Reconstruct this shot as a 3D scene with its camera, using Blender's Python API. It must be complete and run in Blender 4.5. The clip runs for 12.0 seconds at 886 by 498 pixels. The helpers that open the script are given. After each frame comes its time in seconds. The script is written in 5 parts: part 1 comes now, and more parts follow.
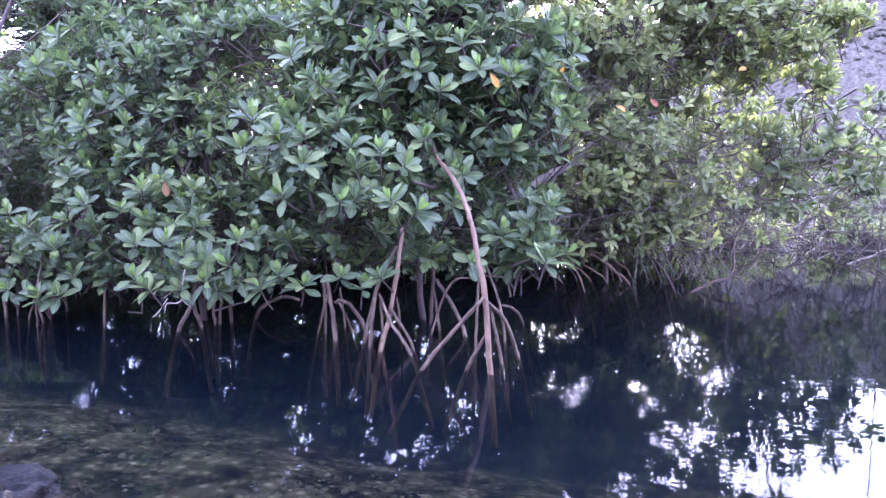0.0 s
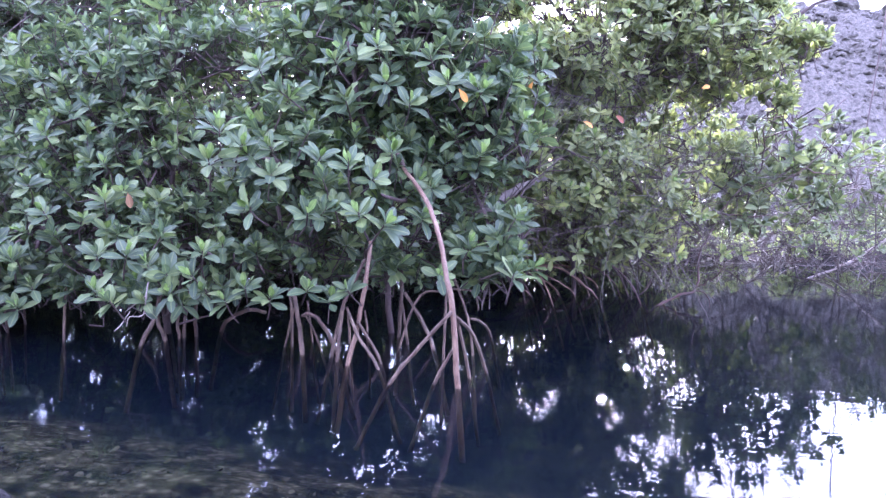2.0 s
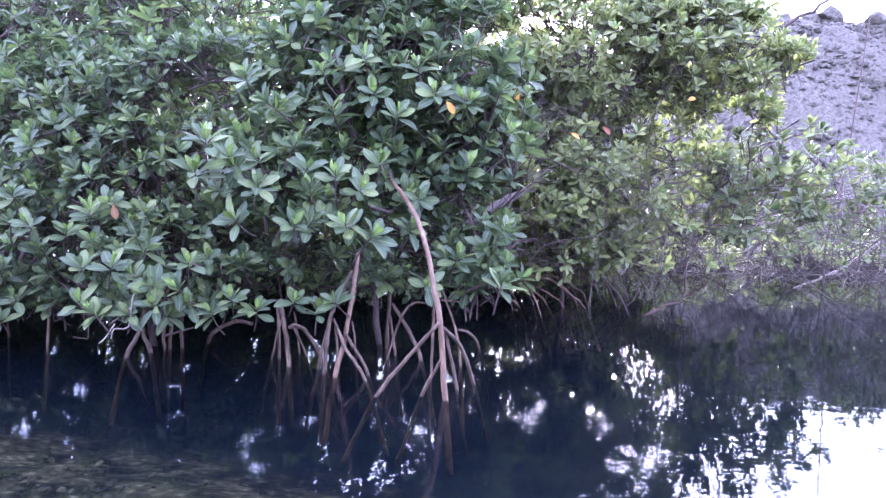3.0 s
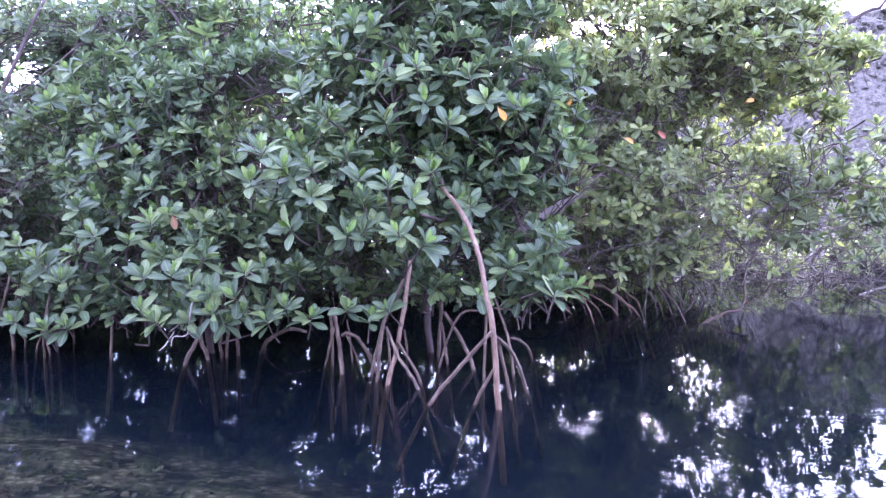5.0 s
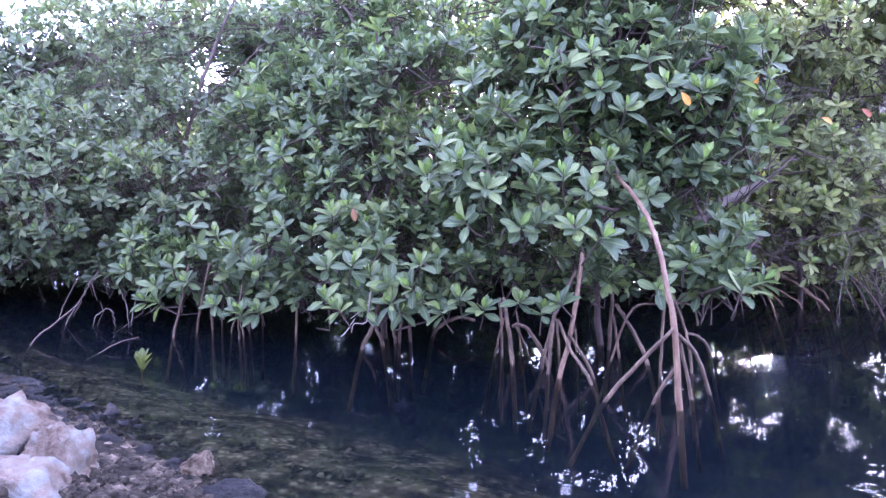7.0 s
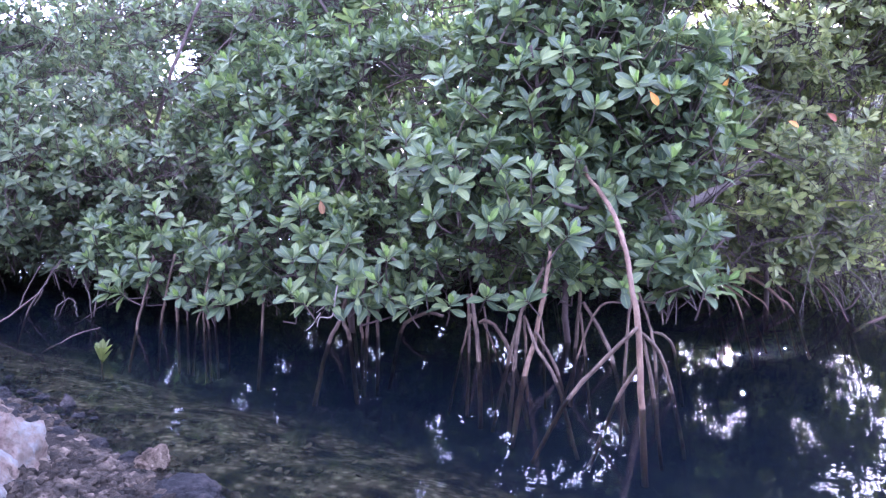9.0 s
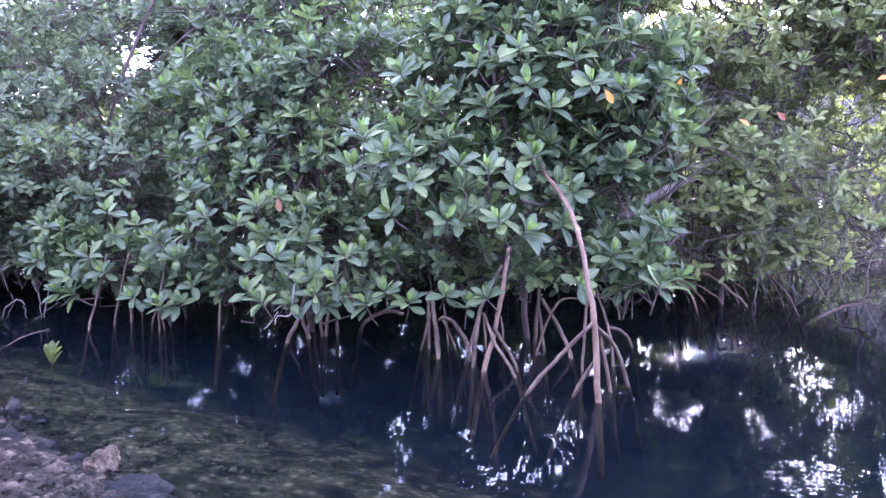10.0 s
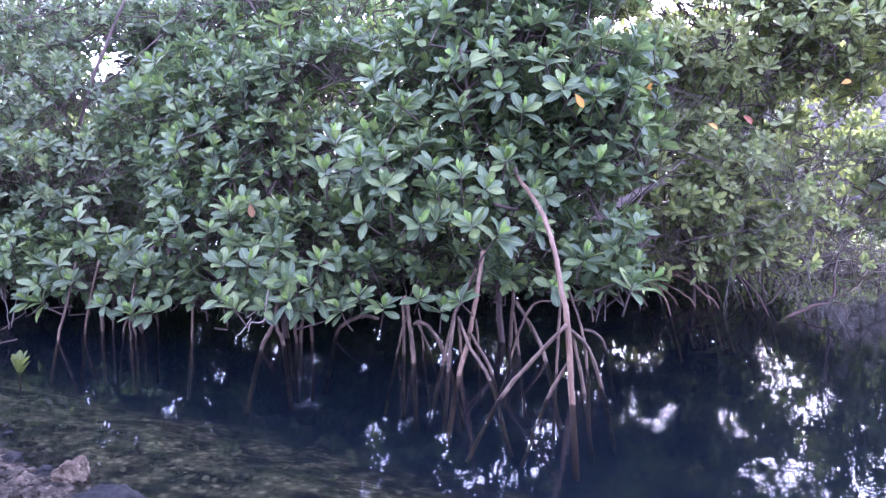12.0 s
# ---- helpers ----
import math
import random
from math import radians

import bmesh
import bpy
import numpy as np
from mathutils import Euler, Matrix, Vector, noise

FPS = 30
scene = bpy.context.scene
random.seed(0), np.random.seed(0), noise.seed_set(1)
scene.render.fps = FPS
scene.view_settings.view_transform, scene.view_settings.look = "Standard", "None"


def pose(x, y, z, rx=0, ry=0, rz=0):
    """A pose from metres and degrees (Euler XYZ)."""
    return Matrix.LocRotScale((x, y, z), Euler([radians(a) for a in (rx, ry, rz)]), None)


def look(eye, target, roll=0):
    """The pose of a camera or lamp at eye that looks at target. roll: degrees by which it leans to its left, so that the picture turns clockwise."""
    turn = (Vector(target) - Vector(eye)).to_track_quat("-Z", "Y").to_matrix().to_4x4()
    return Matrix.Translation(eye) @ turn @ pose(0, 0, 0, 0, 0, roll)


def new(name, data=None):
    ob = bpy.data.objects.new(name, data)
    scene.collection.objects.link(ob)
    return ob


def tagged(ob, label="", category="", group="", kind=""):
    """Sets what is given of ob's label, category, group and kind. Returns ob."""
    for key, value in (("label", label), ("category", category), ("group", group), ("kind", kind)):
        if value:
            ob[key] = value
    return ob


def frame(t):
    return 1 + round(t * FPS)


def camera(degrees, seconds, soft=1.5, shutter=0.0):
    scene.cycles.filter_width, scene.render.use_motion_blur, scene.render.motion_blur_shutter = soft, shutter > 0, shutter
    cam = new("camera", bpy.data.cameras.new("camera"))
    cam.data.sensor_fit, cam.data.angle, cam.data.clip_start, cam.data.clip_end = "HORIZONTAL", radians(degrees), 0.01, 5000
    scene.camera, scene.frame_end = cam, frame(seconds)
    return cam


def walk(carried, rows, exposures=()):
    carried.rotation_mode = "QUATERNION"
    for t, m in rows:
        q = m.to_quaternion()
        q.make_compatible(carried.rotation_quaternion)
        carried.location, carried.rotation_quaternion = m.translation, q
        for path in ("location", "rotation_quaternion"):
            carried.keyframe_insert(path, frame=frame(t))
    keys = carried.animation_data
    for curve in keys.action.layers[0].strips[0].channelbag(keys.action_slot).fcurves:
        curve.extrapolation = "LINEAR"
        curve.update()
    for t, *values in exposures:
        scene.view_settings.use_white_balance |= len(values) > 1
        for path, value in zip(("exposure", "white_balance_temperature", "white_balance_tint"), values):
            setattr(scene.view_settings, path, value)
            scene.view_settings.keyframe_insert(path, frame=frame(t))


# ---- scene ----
cam = camera(64.9, 12.0, soft=1.35)
PATH = [
    (0, (0.004, -0.021, 0.997), (-0.028, 1.959, 0.719), 2.0),
    (0.5, (0.008, -0.019, 0.999), (-0.015, 1.962, 0.726), 2.1),
    (1, (0.01, -0.026, 0.998), (0.005, 1.957, 0.735), 2.2),
    (1.5, (0.013, -0.026, 1.003), (0.033, 1.958, 0.75), 2.4),
    (2, (0.017, -0.021, 1.008), (0.067, 1.964, 0.766), 2.6),
    (2.5, (0.022, -0.023, 1.014), (0.104, 1.963, 0.786), 2.7),
    (4.3, (0.029, -0.002, 1.02), (0.076, 1.988, 0.828), 2.2),
    (4.5, (0.024, 0.0, 1.023), (0.056, 1.99, 0.826), 2.2),
    (5, (0.008, -0.003, 1.018), (-0.052, 1.986, 0.819), 1.9),
    (5.5, (-0.033, 0.005, 1.04), (-0.196, 1.986, 0.819), 1.6),
    (6, (-0.063, 0.008, 1.045), (-0.344, 1.974, 0.81), 1.2),
    (6.5, (-0.097, 0.014, 1.048), (-0.486, 1.96, 0.8), 0.8),
    (7, (-0.115, 0.016, 1.067), (-0.59, 1.94, 0.802), 0.7),
    (7.2, (-0.123, 0.011, 1.069), (-0.62, 1.93, 0.803), 0.7),
    (8.8, (-0.086, 0.032, 1.068), (-0.517, 1.965, 0.792), 1.9),
    (9, (-0.07, 0.042, 1.066), (-0.483, 1.979, 0.789), 2.0),
    (9.5, (-0.048, 0.047, 1.057), (-0.406, 1.995, 0.781), 2.1),
    (10, (-0.038, 0.045, 1.049), (-0.353, 2.001, 0.778), 2.1),
    (10.5, (-0.032, 0.045, 1.054), (-0.325, 2.005, 0.784), 2.0),
    (11, (-0.034, 0.043, 1.056), (-0.31, 2.006, 0.79), 1.9),
    (11.5, (-0.026, 0.043, 1.059), (-0.291, 2.008, 0.796), 1.9),
    (12, (-0.02, 0.041, 1.051), (-0.272, 2.009, 0.794), 1.8),
]
EXPOSURE = [(0.0, 6.15, 4950, 33), (12.0, 6.15, 4950, 33)]
walk(cam, [(t, look(eye, target, roll)) for t, eye, target, roll in PATH], EXPOSURE)

# ---- world and sun ----
SUN_AZ, SUN_EL = 14.0, 15.0          # degrees to the right of +y, and up
world = bpy.data.worlds.new("sky")
scene.world = world
world.use_nodes = True
wn = world.node_tree
sky = wn.nodes.new("ShaderNodeTexSky")
sky.sky_type, sky.sun_disc = "NISHITA", False
sky.sun_elevation, sky.sun_rotation = radians(SUN_EL), radians(SUN_AZ)
sky.air_density, sky.dust_density, sky.ozone_density = 1.0, 0.5, 1.0
back = wn.nodes["Background"]
back.inputs["Strength"].default_value = 0.14
haze = wn.nodes.new("ShaderNodeMixRGB")          # thin even evening cloud over the clear sky
haze.inputs["Fac"].default_value = 0.86
haze.inputs["Color2"].default_value = (0.92, 0.81, 0.87, 1)
wn.links.new(sky.outputs[0], haze.inputs["Color1"])
wn.links.new(haze.outputs[0], back.inputs["Color"])
sun_data = bpy.data.lights.new("sun", "SUN")
sun_data.energy, sun_data.angle, sun_data.color = 0.75, radians(6.0), (1.0, 0.86, 0.70)
sun_ob = new("sun", sun_data)
sd = Vector((math.sin(radians(SUN_AZ)) * math.cos(radians(SUN_EL)), math.cos(radians(SUN_AZ)) * math.cos(radians(SUN_EL)), math.sin(radians(SUN_EL))))
sun_ob.matrix_world = look(sd * 60, (0, 0, 0))


# ---- materials ----
def material(name):
    m = bpy.data.materials.new(name)
    m.use_nodes = True
    return m, m.node_tree.nodes, m.node_tree.links, m.node_tree.nodes["Principled BSDF"]


def ramp(nodes, stops):
    r = nodes.new("ShaderNodeValToRGB")
    while len(r.color_ramp.elements) < len(stops):
        r.color_ramp.elements.new(0.5)
    for e, (at, c) in zip(r.color_ramp.elements, stops):
        e.position, e.color = at, (*c, 1)
    return r


def noise_tex(nodes, links, scale, detail=4.0, rough=0.55, stretch=None):
    co = nodes.new("ShaderNodeTexCoord")
    n = nodes.new("ShaderNodeTexNoise")
    n.inputs["Scale"].default_value, n.inputs["Detail"].default_value, n.inputs["Roughness"].default_value = scale, detail, rough
    if stretch:
        mp = nodes.new("ShaderNodeMapping")
        mp.inputs["Scale"].default_value = stretch
        links.new(co.outputs["Object"], mp.inputs["Vector"])
        links.new(mp.outputs[0], n.inputs["Vector"])
    else:
        links.new(co.outputs["Object"], n.inputs["Vector"])
    return n


def bump(nodes, links, height, bsdf, strength, dist):
    b = nodes.new("ShaderNodeBump")
    b.inputs["Strength"].default_value, b.inputs["Distance"].default_value = strength, dist
    links.new(height, b.inputs["Height"])
    links.new(b.outputs[0], bsdf.inputs["Normal"])
    return b


def leaf_material(name, dark, mid, light, rough, through_light, single=False):
    """Waxy leaf: colour by leaf, pale midrib along the blade, blotches, light coming through."""
    m, n, l, p = material(name)
    if single:
        src = n.new("ShaderNodeObjectInfo").outputs["Random"]
    else:
        src = n.new("ShaderNodeNewGeometry").outputs["Random Per Island"]
    r = ramp(n, [(0.0, dark), (0.55, mid), (1.0, light)])
    l.new(src, r.inputs["Fac"])
    uv = n.new("ShaderNodeUVMap")
    uv.uv_map = "blade"
    sep = n.new("ShaderNodeSeparateXYZ")
    l.new(uv.outputs[0], sep.inputs[0])
    mn = n.new("ShaderNodeMath")
    mn.operation = "SUBTRACT"
    mn.inputs[1].default_value = 0.5
    l.new(sep.outputs["X"], mn.inputs[0])
    ab = n.new("ShaderNodeMath")
    ab.operation = "ABSOLUTE"
    l.new(mn.outputs[0], ab.inputs[0])
    rib = ramp(n, [(0.0, (1, 1, 1)), (0.10, (0, 0, 0))])
    l.new(ab.outputs[0], rib.inputs["Fac"])
    ns = noise_tex(n, l, 22.0, 3.0)
    blot = n.new("ShaderNodeMixRGB")
    blot.blend_type = "MULTIPLY"
    blot.inputs["Fac"].default_value = 0.45
    l.new(r.outputs[0], blot.inputs["Color1"])
    l.new(ns.outputs["Fac"], blot.inputs["Color2"])
    mix = n.new("ShaderNodeMixRGB")
    mix.inputs["Color2"].default_value = (min(light[0] * 1.7, 1), min(light[1] * 1.5, 1), light[2] * 1.4, 1)
    half = n.new("ShaderNodeMath")
    half.operation = "MULTIPLY"
    half.inputs[1].default_value = 0.32
    l.new(rib.outputs[0], half.inputs[0])
    l.new(half.outputs[0], mix.inputs["Fac"])
    l.new(blot.outputs[0], mix.inputs["Color1"])
    l.new(mix.outputs[0], p.inputs["Base Color"])
    p.inputs["Roughness"].default_value = rough
    p.inputs["Specular IOR Level"].default_value = 0.26
    bump(n, l, ns.outputs["Fac"], p, 0.12, 0.004)
    tr = n.new("ShaderNodeBsdfTranslucent")
    warm = n.new("ShaderNodeMixRGB")
    warm.blend_type = "MULTIPLY"
    warm.inputs["Fac"].default_value = 1.0
    warm.inputs["Color2"].default_value = (1.55, 1.65, 1.15, 1)
    l.new(mix.outputs[0], warm.inputs["Color1"])
    l.new(warm.outputs[0], tr.inputs["Color"])
    ms = n.new("ShaderNodeMixShader")
    ms.inputs["Fac"].default_value = through_light
    l.new(p.outputs[0], ms.inputs[1])
    l.new(tr.outputs[0], ms.inputs[2])
    l.new(ms.outputs[0], n["Material Output"].inputs["Surface"])
    return m


def bark_material(name, stops, scale, rough=0.8, relief=0.5):
    m, n, l, p = material(name)
    a = noise_tex(n, l, scale, 6.0, 0.65, (1, 1, 0.35))
    r = ramp(n, stops)
    l.new(a.outputs["Fac"], r.inputs["Fac"])
    b = noise_tex(n, l, scale * 5, 4.0, 0.6, (1, 1, 0.6))
    mx = n.new("ShaderNodeMixRGB")
    mx.blend_type = "OVERLAY"
    mx.inputs["Fac"].default_value = 0.5
    l.new(r.outputs[0], mx.inputs["Color1"])
    l.new(b.outputs["Fac"], mx.inputs["Color2"])
    l.new(mx.outputs[0], p.inputs["Base Color"])
    p.inputs["Roughness"].default_value = rough
    bump(n, l, b.outputs["Fac"], p, relief, 0.006)
    return m


def rock_material(name, stops, scale, relief=0.8, dist=0.03, each=0.0):
    m, n, l, p = material(name)
    a = noise_tex(n, l, scale, 8.0, 0.68)
    r = ramp(n, stops)
    l.new(a.outputs["Fac"], r.inputs["Fac"])
    v = n.new("ShaderNodeTexVoronoi")
    v.inputs["Scale"].default_value = scale * 3.2
    co = n.new("ShaderNodeTexCoord")
    l.new(co.outputs["Object"], v.inputs["Vector"])
    pit = ramp(n, [(0.0, (0.45, 0.43, 0.42)), (0.32, (1, 1, 1))])
    l.new(v.outputs["Distance"], pit.inputs["Fac"])
    mx = n.new("ShaderNodeMixRGB")
    mx.blend_type = "MULTIPLY"
    mx.inputs["Fac"].default_value = 0.55
    l.new(r.outputs[0], mx.inputs["Color1"])
    l.new(pit.outputs[0], mx.inputs["Color2"])
    if each:
        geo = n.new("ShaderNodeNewGeometry")
        tone = ramp(n, [(0.0, (1 - each, 1 - each, 1 - each)), (1.0, (1.0, 1.0, 1.0))])
        l.new(geo.outputs["Random Per Island"], tone.inputs["Fac"])
        my = n.new("ShaderNodeMixRGB")
        my.blend_type = "MULTIPLY"
        my.inputs["Fac"].default_value = 1.0
        l.new(mx.outputs[0], my.inputs["Color1"])
        l.new(tone.outputs[0], my.inputs["Color2"])
        mx = my
    l.new(mx.outputs[0], p.inputs["Base Color"])
    p.inputs["Roughness"].default_value = 0.95
    p.inputs["Specular IOR Level"].default_value = 0.2
    f = noise_tex(n, l, scale * 4, 8.0, 0.7)
    bump(n, l, f.outputs["Fac"], p, relief, dist)
    return m


LEAF = leaf_material("mangrove_leaf", (0.060, 0.087, 0.053), (0.098, 0.137, 0.071), (0.160, 0.203, 0.078), 0.44, 0.33)
LEAF_ONE = leaf_material("mangrove_leaf_single", (0.060, 0.087, 0.053), (0.098, 0.137, 0.071), (0.160, 0.203, 0.078), 0.44, 0.33, True)
LEAF_YOUNG = leaf_material("young_leaf", (0.135, 0.205, 0.066), (0.17, 0.245, 0.080), (0.215, 0.29, 0.095), 0.40, 0.35)
LEAF_OLIVE = leaf_material("olive_leaf", (0.100, 0.121, 0.060), (0.168, 0.194, 0.085), (0.248, 0.272, 0.108), 0.44, 0.42)
LEAF_WARM = leaf_material("yellowish_leaf", (0.065, 0.091, 0.060), (0.119, 0.155, 0.089), (0.188, 0.220, 0.112), 0.44, 0.40)
LEAF_OLIVE_ONE = leaf_material("olive_leaf_single", (0.100, 0.121, 0.060), (0.168, 0.194, 0.085), (0.248, 0.272, 0.108), 0.44, 0.42, True)
LEAF_BUSH = leaf_material("bush_leaf", (0.064, 0.084, 0.042), (0.108, 0.132, 0.060), (0.155, 0.182, 0.076), 0.50, 0.24)
LEAF_ORANGE = leaf_material("withered_leaf", (0.36, 0.16, 0.03), (0.42, 0.20, 0.035), (0.46, 0.23, 0.05), 0.5, 0.35, True)
LEAF_BROWN = leaf_material("brown_leaf", (0.16, 0.09, 0.05), (0.20, 0.115, 0.06), (0.24, 0.14, 0.08), 0.6, 0.2, True)
LEAF_SEEDLING = leaf_material("seedling_leaf", (0.075, 0.092, 0.028), (0.095, 0.115, 0.035), (0.115, 0.135, 0.042), 0.5, 0.35, True)
LEAF_RED = leaf_material("red_withered_leaf", (0.20, 0.065, 0.035), (0.24, 0.08, 0.04), (0.27, 0.10, 0.05), 0.5, 0.3, True)
ROOT_BARK = bark_material("root_bark", [(0.30, (0.030, 0.013, 0.007)), (0.48, (0.056, 0.035, 0.023)), (0.64, (0.121, 0.082, 0.054)), (0.78, (0.205, 0.152, 0.104))], 22.0, 0.72)
ROOT_RED = bark_material("reddish_root_bark", [(0.30, (0.054, 0.025, 0.014)), (0.5, (0.104, 0.060, 0.036)), (0.68, (0.173, 0.114, 0.072)), (0.80, (0.248, 0.176, 0.120))], 20.0, 0.65)
TWIG_BARK = bark_material("twig_bark", [(0.3, (0.0256, 0.0160, 0.0144)), (0.7, (0.0760, 0.0512, 0.0448))], 18.0, 0.85, 0.3)
GREY_BARK = bark_material("grey_bark", [(0.3, (0.044, 0.036, 0.031)), (0.7, (0.118, 0.098, 0.084))], 16.0, 0.85, 0.4)
PALE_WOOD = bark_material("bleached_wood", [(0.3, (0.15, 0.125, 0.105)), (0.7, (0.32, 0.275, 0.24))], 20.0, 0.8, 0.3)
SHEAF_BARK = bark_material("brown_root_bark", [(0.30, (0.054, 0.027, 0.018)), (0.5, (0.113, 0.063, 0.042)), (0.70, (0.205, 0.125, 0.086))], 20.0, 0.7)
RED_WOOD = bark_material("red_stem", [(0.3, (0.022, 0.010, 0.008)), (0.7, (0.060, 0.027, 0.022))], 18.0, 0.7, 0.3)
WHITE_ROCK = rock_material("white_limestone", [(0.36, (0.05, 0.042, 0.036)), (0.43, (0.165, 0.122, 0.094)), (0.50, (0.205, 0.170, 0.142)), (0.56, (0.225, 0.222, 0.204)), (0.68, (0.285, 0.292, 0.276))], 6.0, 1.0, 0.08)
PALE_ROCK = rock_material("pale_pink_limestone", [(0.36, (0.046, 0.035, 0.026)), (0.5, (0.138, 0.105, 0.076)), (0.66, (0.296, 0.235, 0.176))], 18.0, 1.0, 0.04)
PINK_ROCK = rock_material("pinkish_limestone", [(0.34, (0.014, 0.013, 0.010)), (0.5, (0.067, 0.054, 0.041)), (0.66, (0.224, 0.179, 0.136))], 14.0, 1.0, 0.04, 0.8)
DARK_ROCK = rock_material("dark_wet_rock", [(0.30, (0.007, 0.007, 0.008)), (0.5, (0.016, 0.016, 0.018)), (0.68, (0.055, 0.048, 0.045))], 12.0, 1.0, 0.05)
BED_STONE = rock_material("submerged_stone", [(0.34, (0.026, 0.024, 0.017)), (0.5, (0.086, 0.078, 0.054)), (0.68, (0.20, 0.178, 0.128))], 9.0, 0.6, 0.02, 0.88)
HILL_ROCK = rock_material("rubble_limestone", [(0.34, (0.052, 0.046, 0.039)), (0.5, (0.100, 0.090, 0.077)), (0.68, (0.158, 0.142, 0.122))], 9.0, 1.0, 0.05, 0.45)


def ground_material():
    m, n, l, p = material("bed_and_bank")
    a = noise_tex(n, l, 7.0, 8.0, 0.68)
    r = ramp(n, [(0.42, (0.014, 0.013, 0.010)), (0.5, (0.088, 0.080, 0.052)), (0.58, (0.22, 0.197, 0.138))])
    l.new(a.outputs["Fac"], r.inputs["Fac"])
    v = n.new("ShaderNodeTexVoronoi")
    v.inputs["Scale"].default_value = 24.0
    co = n.new("ShaderNodeTexCoord")
    l.new(co.outputs["Object"], v.inputs["Vector"])
    vr = ramp(n, [(0.05, (1, 1, 1)), (0.5, (0.10, 0.10, 0.09))])
    l.new(v.outputs["Distance"], vr.inputs["Fac"])
    mx = n.new("ShaderNodeMixRGB")
    mx.blend_type = "MULTIPLY"
    mx.inputs["Fac"].default_value = 0.8
    l.new(r.outputs[0], mx.inputs["Color1"])
    l.new(vr.outputs[0], mx.inputs["Color2"])
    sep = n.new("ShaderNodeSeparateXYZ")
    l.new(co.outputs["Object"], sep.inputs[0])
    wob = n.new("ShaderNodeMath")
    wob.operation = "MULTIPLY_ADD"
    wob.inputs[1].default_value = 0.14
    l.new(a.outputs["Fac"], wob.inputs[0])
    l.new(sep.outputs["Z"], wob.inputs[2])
    # bed colour fades near-black with depth, standing in for light the water absorbs
    depth_fade = n.new("ShaderNodeMapRange")
    depth_fade.inputs["From Min"].default_value, depth_fade.inputs["From Max"].default_value = -0.20, -0.02
    l.new(wob.outputs[0], depth_fade.inputs["Value"])
    soil = ramp(n, [(0.35, (0.008, 0.007, 0.006)), (0.65, (0.028, 0.023, 0.019))])
    broad = noise_tex(n, l, 1.3, 7.0, 0.62)
    l.new(broad.outputs["Fac"], soil.inputs["Fac"])
    dry = n.new("ShaderNodeMapRange")
    dry.inputs["From Min"].default_value, dry.inputs["From Max"].default_value = 0.045, 0.085
    l.new(wob.outputs[0], dry.inputs["Value"])
    bank = n.new("ShaderNodeMixRGB")
    l.new(dry.outputs[0], bank.inputs["Fac"])
    l.new(mx.outputs[0], bank.inputs["Color1"])
    l.new(soil.outputs[0], bank.inputs["Color2"])
    # mud colour with the dimness of deep water put into it
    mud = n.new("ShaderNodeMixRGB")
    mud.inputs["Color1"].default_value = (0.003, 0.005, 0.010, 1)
    l.new(depth_fade.outputs[0], mud.inputs["Fac"])
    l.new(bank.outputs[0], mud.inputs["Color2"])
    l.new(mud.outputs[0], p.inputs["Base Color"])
    p.inputs["Roughness"].default_value = 0.95
    p.inputs["Specular IOR Level"].default_value = 0.08
    f = noise_tex(n, l, 30.0, 6.0, 0.7)
    bump(n, l, f.outputs["Fac"], p, 0.7, 0.03)
    return m


def water_material():
    """Still brackish water: clear tinted body, mirror by Fresnel, small ripples."""
    m, n, l, p = material("brackish_water")
    n.remove(p)
    w1 = noise_tex(n, l, 9.0, 1.0, 0.5, (0.75, 1.9, 1))
    w2 = noise_tex(n, l, 2.2, 1.0, 0.5, (0.7, 1.6, 1))
    add = n.new("ShaderNodeMath")
    add.operation = "MULTIPLY_ADD"
    add.inputs[1].default_value = 2.2
    w3 = noise_tex(n, l, 26.0, 0.0, 0.5, (0.5, 1.7, 1))
    fine = n.new("ShaderNodeMath")
    fine.operation = "MULTIPLY_ADD"
    fine.inputs[1].default_value = 0.2
    l.new(w3.outputs["Fac"], fine.inputs[0])
    l.new(w1.outputs["Fac"], fine.inputs[2])
    l.new(w2.outputs["Fac"], add.inputs[0])
    l.new(fine.outputs[0], add.inputs[2])
    b = n.new("ShaderNodeBump")
    b.inputs["Strength"].default_value, b.inputs["Distance"].default_value = 1.0, 0.0004
    l.new(add.outputs[0], b.inputs["Height"])
    gl = n.new("ShaderNodeBsdfGlossy")
    gl.inputs["Roughness"].default_value = 0.0
    l.new(b.outputs[0], gl.inputs["Normal"])
    tr = n.new("ShaderNodeBsdfTransparent")
    tr.inputs["Color"].default_value = (0.68, 0.70, 0.60, 1)
    fr = n.new("ShaderNodeFresnel")
    fr.inputs["IOR"].default_value = 1.325
    l.new(b.outputs[0], fr.inputs["Normal"])
    ms = n.new("ShaderNodeMixShader")
    l.new(fr.outputs[0], ms.inputs[0])
    # slight turbidity, its navy colour standing in for bluish lens haze
    murk_veil = n.new("ShaderNodeBsdfDiffuse")
    murk_veil.inputs["Color"].default_value = (0.008, 0.015, 0.029, 1)
    body = n.new("ShaderNodeMixShader")
    body.inputs[0].default_value = 0.10
    l.new(tr.outputs[0], body.inputs[1])
    l.new(murk_veil.outputs[0], body.inputs[2])
    l.new(body.outputs[0], ms.inputs[1])
    l.new(gl.outputs[0], ms.inputs[2])
    l.new(ms.outputs[0], n["Material Output"].inputs["Surface"])
    return m


GROUND, WATER = ground_material(), water_material()
rng = np.random.default_rng(7)


